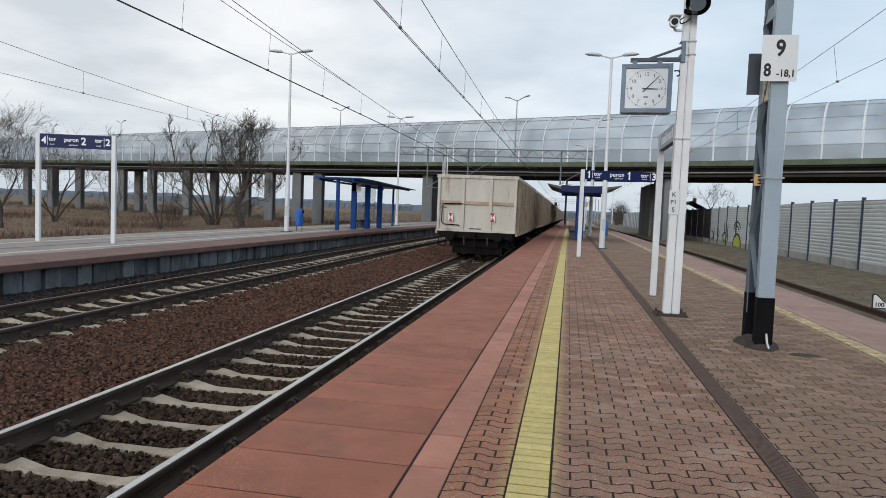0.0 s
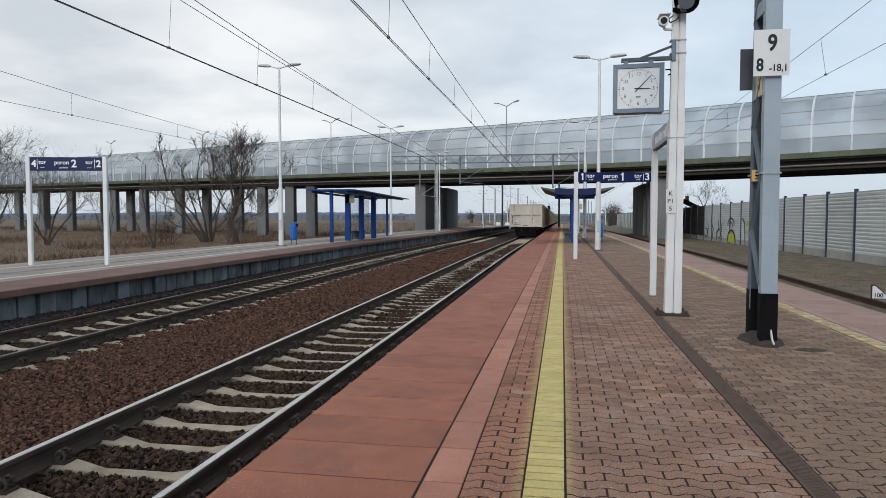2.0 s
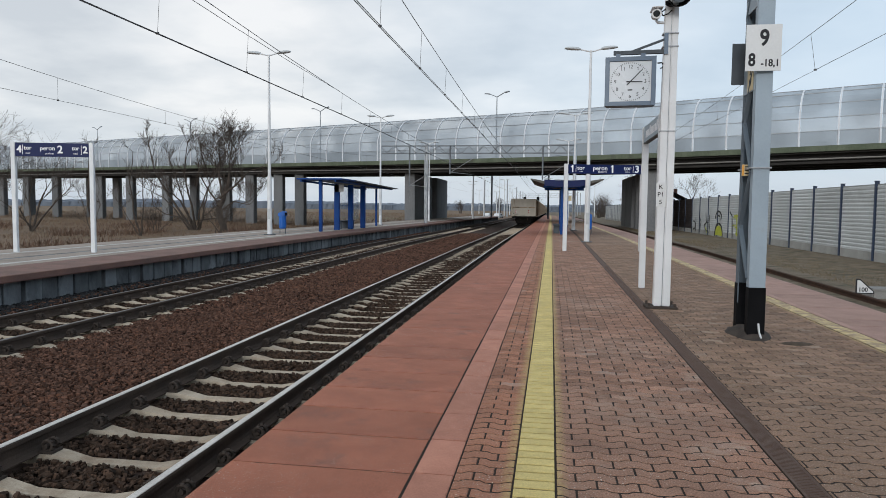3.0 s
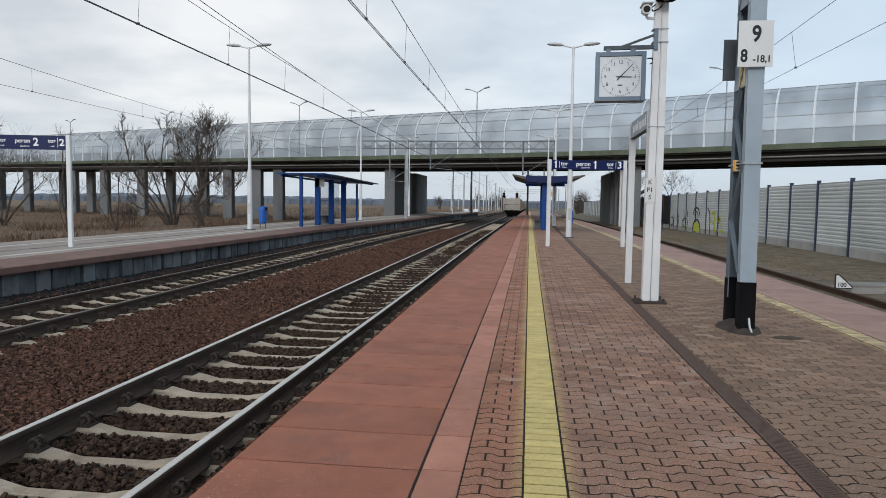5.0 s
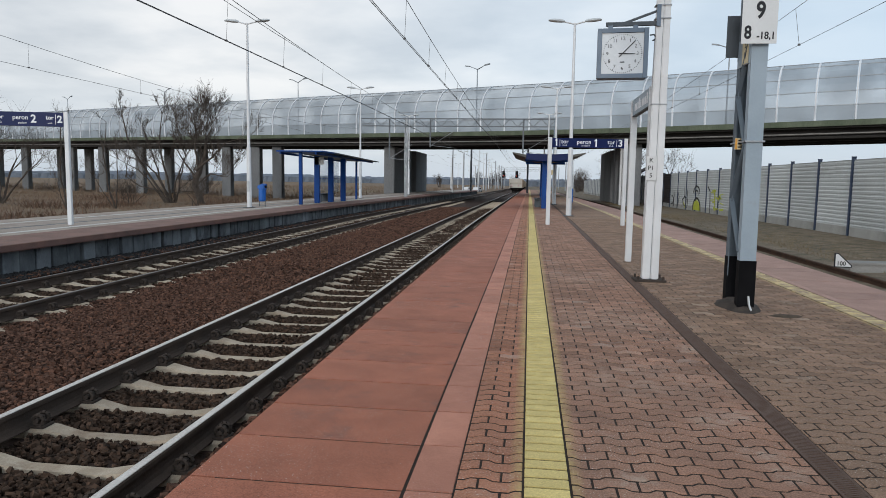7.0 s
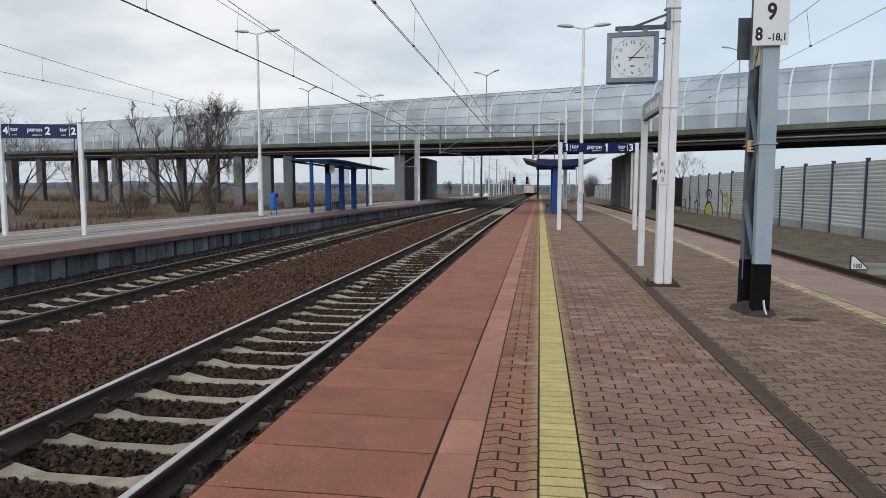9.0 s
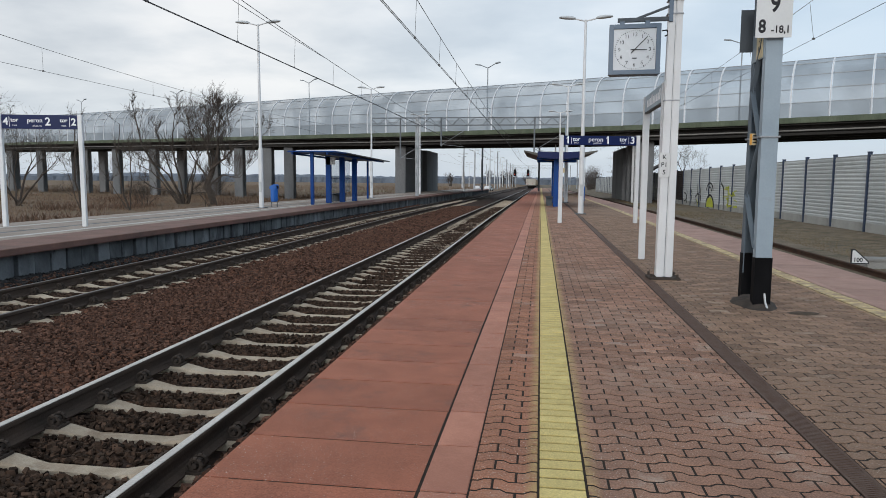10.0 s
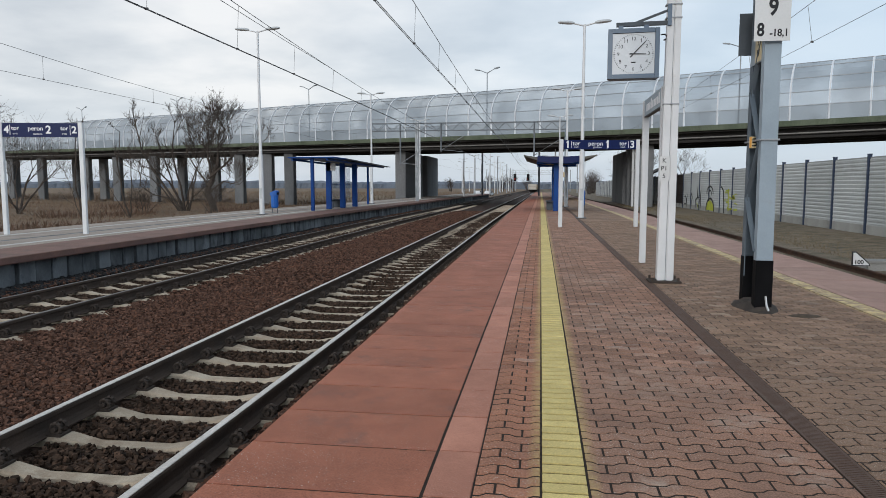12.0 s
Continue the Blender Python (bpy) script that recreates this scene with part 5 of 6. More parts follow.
def build_clock():
    t = thing("station_clock", "square station clock in a slate-blue case hanging from an arm", "clock", at=pose(1.148, 9.3, 3.0, 0, 0, -4))
    w = 0.323
    case = Mesh().box(-w, w, 0.0, 0.2, -w + 0.01, w)
    part("case", case, M_CLOCKBLUE, t, bevel=0.015)
    frame_m = Mesh()
    for a in (-1, 1):
        frame_m.box(a * w - 0.001 - (0.055 if a > 0 else 0), a * w + 0.001 + (0.055 if a < 0 else 0), -0.03, 0.0, -w + 0.01, w)
        frame_m.box(-w + 0.06, w - 0.06, -0.03, 0.0, (w - 0.055 if a > 0 else -w + 0.01), (w if a > 0 else -w + 0.065))
    part("bezel", frame_m, M_CLOCKBLUE, t)
    dial = part("dial", Mesh().box(-w + 0.058, w - 0.058, -0.008, -0.002, -w + 0.068, w - 0.058), M_FACE, t, "white dial with black numerals")
    for k in range(60):
        a = radians(6 * k)
        r0, r1 = (0.238, 0.252) if k % 5 else (0.231, 0.252)
        part("minute_mark", Mesh().beam((r0 * math.sin(a), -0.0095, r0 * math.cos(a)), (r1 * math.sin(a), -0.0095, r1 * math.cos(a)), 0.003, 0.006 if k % 5 else 0.011), M_INK, dial)
    for k in range(1, 13):
        a = radians(30 * k)
        lettering(str(k), 0.066, M_INK, dial, pose(0.192 * math.sin(a), -0.0095, 0.192 * math.cos(a)), name="numeral")
    part("maker_mark", Mesh().box(-0.03, 0.03, -0.0095, -0.008, -0.115, -0.1), M_INK, dial)

    def hand(name, deg, r, back, wd, yy):
        a = radians(deg)
        u, s = Vector((math.sin(a), 0, math.cos(a))), Vector((math.cos(a), 0, -math.sin(a)))
        o = Vector((0, yy, 0))
        pts = [o - u * back + s * wd, o - u * back - s * wd, o + u * r - s * wd * 0.6, o + u * r + s * wd * 0.6]
        part(name, Mesh().add(pts + [p - Vector((0, 0.003, 0)) for p in pts], [(0, 1, 2, 3), (7, 6, 5, 4), (0, 4, 5, 1), (1, 5, 6, 2), (2, 6, 7, 3), (3, 7, 4, 0)]), M_INK, dial)

    hand("hour_hand", 92, 0.155, 0.05, 0.0085, -0.013)
    hand("minute_hand", 44, 0.228, 0.06, 0.007, -0.018)
    for x in (-0.16, 0.16):
        part("hanger", Mesh().box(x - 0.03, x + 0.03, 0.06, 0.14, w, w + 0.055), M_CLOCKBLUE, t)
    part("arm", Mesh().beam((-0.22, 0.1, w + 0.075), (0.46, 0.1, w + 0.075), 0.05, 0.05), M_DARKPAINT, t, "dark steel hanging arm")
    part("brace", Mesh().beam((0.02, 0.1, w + 0.09), (0.45, 0.1, w + 0.24), 0.028, 0.028), M_DARKPAINT, t)
    part("arm_bracket", Mesh().box(0.42, 0.47, 0.04, 0.16, w + 0.03, w + 0.3), M_CLOCKBLUE, t)
    c = Mesh()
    pts = [(0.345, 0.1, 0.25), (0.4, 0.1, 0.255), (0.425, 0.1, 0.22), (0.41, 0.1, 0.19), (0.38, 0.1, 0.18)]
    for p, q in zip(pts, pts[1:]):
        c.tube(p, q, 0.009, None, 6)
    part("cable", c, M_BLACK, t)
    return t


def build_camera_and_horn():
    t = thing("security_camera", "small white bullet camera on a wall arm", "security camera", at=pose(1.46, 9.34, 3.87))
    part("housing", Mesh().tube((0.01, 0.12, 0.02), (-0.01, -0.12, -0.02), 0.062, 0.062, 14), M_WHITE, t, smooth=True)
    part("sunshade", Mesh().box(-0.07, 0.07, -0.16, 0.12, 0.05, 0.066), M_WHITE, t, bevel=0.005)
    part("lens", Mesh().tube((-0.011, -0.118, -0.02), (-0.012, -0.128, -0.022), 0.045, 0.04, 14), M_CARDARK, t)
    part("arm", Mesh().tube((0.0, 0.02, -0.05), (0.02, 0.02, -0.1), 0.018, None, 8).tube((0.02, 0.02, -0.1), (0.16, 0.04, -0.1), 0.018, None, 8), M_WHITE, t)
    h = thing("loudspeaker", "black round horn loudspeaker on the clock post", "loudspeaker", at=pose(1.70, 9.2, 4.04))
    m = Mesh()
    ring = [(-0.14, 0.155), (-0.1, 0.15), (0.0, 0.11), (0.08, 0.08), (0.16, 0.07)]
    n, verts = 20, []
    for y, r in ring:
        verts += [(r * math.cos(2 * math.pi * i / n), y, r * math.sin(2 * math.pi * i / n)) for i in range(n)]
    fs = [(s * n + i, s * n + (i + 1) % n, (s + 1) * n + (i + 1) % n, (s + 1) * n + i) for s in range(len(ring) - 1) for i in range(n)] + [tuple(range(4 * n, 5 * n))]
    m.add(verts, fs)
    part("horn", m, M_BLACK, h, smooth=True)
    part("grille", Mesh().tube((0, -0.118, 0), (0, -0.112, 0), 0.1, 0.1, 20), M_DARKPAINT, h)
    part("bracket", Mesh().beam((-0.12, 0.04, -0.05), (-0.05, 0.15, -0.05), 0.05, 0.05), M_BLACK, h)
    c = Mesh()
    pts = [(-0.05, 0.1, -0.13), (-0.1, 0.08, -0.18), (-0.16, 0.1, -0.2), (-0.18, 0.12, -0.15), (-0.12, 0.14, -0.1)]
    for p, q in zip(pts, pts[1:]):
        c.tube(p, q, 0.008, None, 6)
    part("cable", c, M_BLACK, h)


build_clock_post()
build_clock()
build_camera_and_horn()


def build_mast():
    """Catenary mast of two channels joined by battens and lacing, with black-painted feet."""
    t = thing("catenary_mast", "grey lattice catenary mast with black painted foot and number plates", "catenary mast", "catenary masts", at=pose(2.27, 7.62, 0))
    H = 8.6

    def taper(z):
        return 1 - 0.055 * z

    def channel(y, open_dir, z0, z1, grow_by=0.0):
        prof = [(-0.08 - grow_by, -0.035 - grow_by), (0.08 + grow_by, -0.035 - grow_by), (0.08 + grow_by, 0.06), (0.068, 0.06), (0.068, -0.022), (-0.068, -0.022), (-0.068, 0.06), (-0.08 - grow_by, 0.06)]
        prof = [(a, b * open_dir) for a, b in prof]
        return Mesh().sweep(prof, [((0, y * taper(z), z), (1, 0, 0), (0, 1, 0)) for z in (z0, z1)])

    part("channel", channel(-0.23, 1, 0.03, H), M_GREYPAINT, t, "grey painted steel channel")
    # back channel and lacing use the darkened paint to show the shaded inside
    part("channel", channel(0.23, -1, 0.03, H), M_MASTDARK, t)
    for k, y in ((1, -0.23), (-1, 0.23)):
        part("painted_foot", Mesh().box(-0.085, 0.085, y - 0.04 if y < 0 else y - 0.064, y + 0.064 if y < 0 else y + 0.04, 0.02, 0.53), M_BLACK, t, "black bitumen-painted foot")
    z, k = 0.62, 0
    while z < H - 0.6:
        for sx in (-0.074, 0.074):
            a, b = -0.2 * taper(z), 0.2 * taper(z + 0.55)
            p, q = ((sx, a, z), (sx, b, z + 0.55)) if k % 2 == 0 else ((sx, -a, z), (sx, -b, z + 0.55))
            part("lacing_bar", Mesh().beam(p, q, 0.05, 0.012), M_MASTDARK, t)
        z, k = z + 0.55, k + 1
    for z in (2.56, 3.4, 5.2, 7.0, 8.4):
        for sx in (-0.082, 0.082):
            part("batten", Mesh().box(sx - 0.005, sx + 0.005, -0.23 * taper(z), 0.23 * taper(z), z, z + (0.28 if 2 < z < 3 else 0.14)), M_GREYPAINT, t)
    # cement hump round the feet
    m = Mesh()
    rings, n = [(0.0, 1.0), (0.045, 0.8), (0.1, 0.52), (0.115, 0.3)], 18
    rnd, verts = random.Random(9), []
    for z, r in rings:
        for i in range(n):
            a = 2 * math.pi * i / n
            w = 1 + rnd.uniform(-0.08, 0.08)
            verts.append((0.22 * r * w * math.cos(a), 0.42 * r * w * math.sin(a), 0.75 * z))
    fs = [(s * n + i, s * n + (i + 1) % n, (s + 1) * n + (i + 1) % n, (s + 1) * n + i) for s in range(len(rings) - 1) for i in range(n)] + [tuple(range(3 * n, 4 * n))]
    part("footing", m.add(verts, fs), M_RUBBLE, t, "dark rough cement footing", smooth=True)
    part("earth_strap", Mesh().beam((0.02, -0.275, 0.16), (0.025, -0.3, 0.07), 0.012, 0.022).beam((0.025, -0.3, 0.07), (0.03, -0.36, 0.02), 0.012, 0.022), M_WHITE, t, "white earthing strap")
    p = part("number_plate", Mesh().box(-0.21, 0.13, -0.305, -0.298, 2.73, 3.19), M_PLATE, t, "white plate with large black numbers", bevel=0.002)
    lettering("9", 0.225, M_INK, p, pose(-0.035, -0.307, 3.05) @ Matrix.Diagonal((0.82, 1, 1, 1)), bold=0.006)
    lettering("8", 0.175, M_INK, p, pose(-0.15, -0.307, 2.835) @ Matrix.Diagonal((0.8, 1, 1, 1)), bold=0.005)
    lettering("-18,1", 0.1, M_INK, p, pose(0.025, -0.307, 2.805) @ Matrix.Diagonal((0.88, 1, 1, 1)), bold=0.002)
    part("dark_plate", Mesh().box(-0.215, -0.085, 0.2, 0.208, 2.68, 3.12), M_DARKPAINT, t, "back of a second plate")
    lab = part("yellow_label", Mesh().box(-0.0925, -0.0885, -0.16, 0.04, 2.57, 2.83), M_CREAM, t, "cream label with dark figures")
    for k, s in enumerate(("3", "17")):
        lettering(s, 0.1, M_INK, lab, Matrix.Translation((-0.0935, -0.06, 2.765 - 0.11 * k)) @ pose(0, 0, 0, 0, 0, -90))
    lab = part("warning_label", Mesh().box(-0.13, -0.06, -0.02, -0.012, 1.69, 1.81), M_CREAM, t, "cream and orange notice label", at=pose(0, 0.0, 0))
    part("label_stripe", Mesh().box(-0.127, -0.108, -0.025, -0.021, 1.695, 1.805), M_ORANGE, lab)
    for k in range(3):
        part("label_stripe", Mesh().box(-0.1, -0.062, -0.025, -0.021, 1.71 + 0.035 * k, 1.722 + 0.035 * k), M_INK, lab)
    part("strap", Mesh().box(-0.1, 0.095, -0.262, 0.26, 1.755, 1.772), M_GALV, t)
    return t


build_mast()
M_PORTAL = mat("weathered_grey_lattice", (0.19, 0.205, 0.22), (0.14, 0.152, 0.165), 2, 0.6, 0.05, 40, grain_amount=0.3, spec=0.15)


def build_plain_mast(x, y, h, material, label):
    t = thing("catenary_mast", label, "catenary mast", "catenary masts", at=pose(x, y, grade(y) - 0.3))
    m = Mesh()
    for k in (-1, 1):
        m.box(k * 0.11 - 0.025, k * 0.11 + 0.025, -0.1, 0.1, 0, h)
    m.box(-0.085, 0.085, -0.02, 0.02, 0, h)
    part("shaft", m, material, t)
    b = Mesh()
    z, k = 0.5, 0
    while z < h - 0.6:
        b.beam((-0.12 if k % 2 else 0.12, 0, z), (0.12 if k % 2 else -0.12, 0, z + 0.6), 0.04, 0.04)
        z, k = z + 0.6, k + 1
    part("lacing", b, material, t)
    return t


def build_portal(y, x0, x1, zb, hangers, material=M_GALV, arms=True):
    t = thing("catenary_portal", "grey lattice girder portal over the tracks", "catenary portal", "catenary portals")
    g = grade(y)
    top, low = zb + 0.62 + g, zb + g
    for z in (top, low):
        for dy in (-0.25, 0.25):
            part("chord", Mesh().beam((x0, y + dy, z), (x1, y + dy, z), 0.055, 0.055), material, t)
    n = int((x1 - x0) / 0.62)
    for dy in (-0.25, 0.25):
        for k in range(n):
            xa, xb = x0 + (x1 - x0) * k / n, x0 + (x1 - x0) * (k + 1) / n
            part("web_bar", Mesh().beam((xa, y + dy, low if k % 2 else top), (xb, y + dy, top if k % 2 else low), 0.03, 0.03), material, t)
    for hx, lo in hangers:
        h = part("hanger", Mesh().tube((hx, y, top), (hx, y, lo + g), 0.065, None, 8), material, t)
        if arms:
            part("register_arm", Mesh().tube((hx, y, lo + g + 0.1), (hx + 2.0, y - 0.3, lo + g + 1.3), 0.025, None, 6).tube((hx, y, lo + g + 0.15), (hx + 1.9, y - 0.3, lo + g - 0.05), 0.02, None, 6), M_GALV, h)
    return t


build_portal(57, -14.5, 2.1, 5.95, ((-11.9, 3.1), (-8.4, 4.2), (-0.62, 3.75)), M_PORTAL)
build_plain_mast(-10.45, 57, 7.0, M_GALV, "grey lattice mast on the far platform")
build_plain_mast(2.0, 57, 7.0, M_GREYPAINT, "grey lattice mast carrying the portal")
build_plain_mast(-0.3, 99, 9.0, M_DARKPAINT, "dark steel mast far along the platform")
build_plain_mast(-9.6, 112, 9.0, M_DARKPAINT, "dark steel mast beside the line")
for x, y, h in ((-10.0, 158, 8.5), (-14.5, 150, 8), (-10.2, 205, 8.5), (3.0, 160, 8), (-16.5, 190, 8), (-10.4, 255, 8.5), (4.2, 205, 8), (9.6, 185, 8), (-19, 240, 8), (-11, 300, 8.5), (4.5, 260, 8), (-22, 290, 8), (10.5, 250, 8), (5.0, 320, 8)):
    build_plain_mast(x, y, h, M_GALV, "grey lattice mast far down the line")
build_portal(215, -9.6, 8.2, 6.0, (), M_GALV, False)
build_portal(262, -12.0, 9.0, 6.2, (), M_GALV, False)
for x in (-9.6, 8.2):
    build_plain_mast(x, 215, 7.6, M_GALV, "grey lattice mast carrying the signal portal")


def build_signal(x, y, z):
    t = thing("rail_signal", "black rail signal showing a red light under the portal", "signal", "red signals", at=pose(x, y, z))
    part("housing", Mesh().box(-0.42, 0.42, -0.1, 0.15, -1.1, 1.1), M_BLACK, t, bevel=0.05)
    part("hanger", Mesh().box(-0.06, 0.06, 0.0, 0.2, 1.05, 2.3), M_GALV, t)
    part("red_light", Mesh().tube((0, -0.1, -0.45), (0, -0.16, -0.45), 0.14, 0.14, 14), M_SIGNALRED, t, "lit red lamp")
    for zz in (0.1, 0.65):
        part("dark_light", Mesh().tube((0, -0.1, zz), (0, -0.14, zz), 0.15, 0.15, 12), M_CARDARK, t)


build_signal(-8.1, 214.6, 3.5)
build_signal(-4.0, 214.6, 3.5)


# ---- overhead line ----
def build_overhead(pts_contact, sag, label, mx, start, step, zc=4.8, double=True, thick=1.0, feeder=()):
    """pts_contact: (x, y) of the contact wire's zigzag; sag: lowest height of the messenger, its y, its curvature and half its span."""
    t = thing("overhead_line", label, "overhead wire", "overhead lines")

    def cx(y):
        for (xa, ya), (xb, yb) in zip(pts_contact, pts_contact[1:]):
            if ya <= y <= yb:
                return xa + (xb - xa) * (y - ya) / (yb - ya)
        return pts_contact[-1][0]

    def mz(y):
        low, mid, curve, half = sag
        u = (y - mid + half) % (2 * half) - half
        return low + curve * u * u

    y_end = pts_contact[-1][1]
    ys = [pts_contact[0][1] + 2.0 * k for k in range(int((y_end - pts_contact[0][1]) / 2))]
    m = Mesh()
    for a, b in zip(ys, ys[1:]):
        for d in ((-0.02, 0.02) if double else (0,)):
            m.tube((cx(a) + d, a, zc + grade(a)), (cx(b) + d, b, zc + grade(b)), 0.0085 * thick, None, 5, False)
    part("contact_wire", m, M_WIRE, t)
    m = Mesh()
    for a, b in zip(ys, ys[1:]):
        m.tube((mx, a, mz(a) + grade(a)), (mx, b, mz(b) + grade(b)), 0.0095 * thick, None, 5, False)
    part("messenger_wire", m, M_WIRE, t)
    if feeder:
        m = Mesh()
        for a, b in zip(feeder, feeder[1:]):
            m.tube(a, b, 0.008, None, 5, False)
        part("feeder_wire", m, M_WIRE, t)
    y = start
    while y < min(y_end, 110):
        m = Mesh().tube((cx(y), y, zc + grade(y)), (mx, y, mz(y) + grade(y)), 0.005, None, 4, False)
        d = part("dropper", m, M_WIRE, t)
        part("clamp", Mesh().box(cx(y) - 0.03, cx(y) + 0.03, y - 0.02, y + 0.02, zc + grade(y) - 0.015, zc + grade(y) + 0.03), M_WIRE, d)
        y += step
    return t


build_overhead([(-3.3, -40), (-3.19, 8), (-3.19, 40), (-3.05, 57), (-3.4, 106), (-2.9, 156), (-3.4, 205), (-3.1, 420)], (5.34, 42, 0.00063, 34.4),
               "overhead contact and messenger wires of the main track", -3.15, -3.2, 4.04)
build_overhead([(-7.95, -40), (-7.9, 8), (-7.84, 18), (-7.8, 40), (-7.7, 57), (-8.0, 106), (-7.6, 156), (-8.0, 205), (-7.7, 420)], (5.33, 42, 0.0009, 34.4),
               "overhead contact and messenger wires of the second track", -7.78, -3.2, 4.04, feeder=[(-9.0, 7.6, 6.75), (-8.45, 13.0, 6.3), (-8.1, 16.7, 5.95), (-7.79, 20.0, 5.68), (-7.76, 24.0, 5.6)])
build_overhead([(-16.5, -40), (-16.5, 57), (-16.4, 106), (-16.6, 205)], (5.26, 36, 0.0013, 28.4), "overhead wires of the track behind the far platform", -16.5, 1.4, 6.5, double=False, thick=0.85)
build_overhead([(6.5, -40), (6.55, 16), (6.5, 24), (6.36, 34), (6.2, 57), (6.4, 106), (6.2, 205), (6.2, 320)], (5.34, 42, 0.0006, 34.4), "overhead wires of the side track", 6.4, -1.0, 4.8, double=False, thick=0.7)


# ---- shelters and platform furniture ----
def build_shelter_two():
    t = thing("platform_shelter", "blue steel waiting shelter with glass walls and dark canopy", "shelter", "shelters", at=pose(-11.35, 38.4, 0))
    for x, y, w, h in ((0.0, -5.6, 0.16, 2.6), (0.0, 5.4, 0.12, 2.46), (-0.9, 5.4, 0.12, 2.46)):
        part("post", Mesh().box(x - w / 2, x + w / 2, y - w / 2, y + w / 2, 0, h), M_BLUE, t, "blue square steel post", bevel=0.012)
    for y, x in ((-3.1, 0.05), (-1.25, 0.25), (0.75, 0.4)):
        part("wide_post", Mesh().box(x - 0.14, x + 0.14, y - 0.1, y + 0.1, 0, 2.5), M_BLUE, t, "broad blue steel panel post", bevel=0.015)
    # front flat roof and long tilted canopy
    part("front_roof", Mesh().box(-1.1, 1.28, -6.1, -3.5, 2.6, 2.67), M_BLUE, t, "blue flat roof frame", bevel=0.02)
    prof = []
    for k in range(25):
        x = -1.2 + 2.5 * k / 24
        prof.append((x, 2.64 + 0.02 * (k % 2) - 0.02 * x))
    low = [(x, z - 0.05) for x, z in reversed(prof)]
    m = Mesh().sweep(prof + low, [((0, -3.9, 0.05), (1, 0, 0), (0, 0, 1)), ((0, 6.3, -0.12), (1, 0, 0), (0, 0, 1))])
    part("canopy", m, M_ROOF, t, "dark corrugated canopy sheet")
    for x in (-0.9, 0.9):
        part("roof_beam", Mesh().beam((x, -6.0, 2.54), (x, 6.1, 2.44), 0.08, 0.1), M_BLUE, t)
    for a, b in ((-3.0, -1.3), (-1.2, 0.7)):
        part("glass_pane", Mesh().box(0.14, 0.15, a, b, 0.55, 2.3), M_GLASS, t)
    part("glass_rail", Mesh().box(0.1, 0.13, -3.1, 0.8, 1.3, 1.33), M_BLUE, t)
    part("notice_board", Mesh().box(-0.05, 0.45, -3.2, -3.17, 2.05, 2.45), M_PLATE, t, "white notice plate")
    b = thing("bench", "dark blue slatted bench inside the shelter", "bench", at=pose(-11.7, 38.0, 0))
    for k in range(3):
        part("seat_slat", Mesh().box(-0.2 + 0.14 * k, -0.08 + 0.14 * k, -1.7, 1.5, 0.43, 0.47), M_DARKPAINT, b, bevel=0.006)
    for y in (-1.3, 0.0, 1.1):
        part("leg", Mesh().box(-0.18, 0.2, y - 0.06, y + 0.06, 0, 0.43), M_DARKPAINT, b)


def build_shelter_one():
    t = thing("platform_shelter", "blue column shelter with curved dark wing roof", "shelter", "shelters", at=pose(0.85, 37.5, grade(37)))
    for y in (-2.9, 2.4):
        c = part("column", Mesh().box(-0.24, 0.12, y - 0.35, y + 0.35, 0, 2.4), M_BLUE, t, "broad blue steel column", bevel=0.02)
        part("bracket", Mesh().beam((-1.1, y, 2.42), (1.15, y, 2.42), 0.12, 0.14), M_BLUE, c)
    prof = [(-1.72, 2.72), (-1.1, 2.52), (-0.4, 2.44), (0.4, 2.44), (1.1, 2.52), (1.8, 2.72), (1.8, 2.77), (1.1, 2.66), (0.4, 2.60), (-0.4, 2.60), (-1.1, 2.66), (-1.72, 2.77)]
    m = Mesh().sweep(prof, [((0, -4.0, 0), (1, 0, 0), (0, 0, 1)), ((0, 4.2, 0), (1, 0, 0), (0, 0, 1))])
    part("roof", m, M_ROOFEDGE, t, "weathered curved wing roof")
    prof = [(-1.05, 2.43), (-0.4, 2.36), (0.4, 2.36), (1.05, 2.43), (1.05, 2.72), (0.4, 2.68), (-0.4, 2.68), (-1.05, 2.72)]
    m = Mesh().sweep(prof, [((0, -4.15, 0), (1, 0, 0), (0, 0, 1)), ((0, -4.02, 0), (1, 0, 0), (0, 0, 1))])
    part("fascia", m, M_NAVY, t, "navy curved fascia")
    part("info_panel", Mesh().box(-0.06, -0.02, -2.5, 2.0, 0.5, 2.2), M_BLUE, t)
    part("notice", Mesh().box(0.14, 0.3, -3.0, -2.98, 1.7, 1.95), M_CREAM, t, "pale timetable sheet")
    b = thing("bench", "dark slatted bench at the shelter column", "bench", at=pose(0.45, 37.0, grade(37)))
    for k in range(3):
        part("seat_slat", Mesh().box(-0.2 + 0.13 * k, -0.09 + 0.13 * k, -1.5, 1.5, 0.42, 0.46), M_DARKPAINT, b)
    for y in (-1.2, 1.2):
        part("leg", Mesh().box(-0.15, 0.15, y - 0.04, y + 0.04, 0, 0.42), M_DARKPAINT, b)


build_shelter_two()
build_shelter_one()


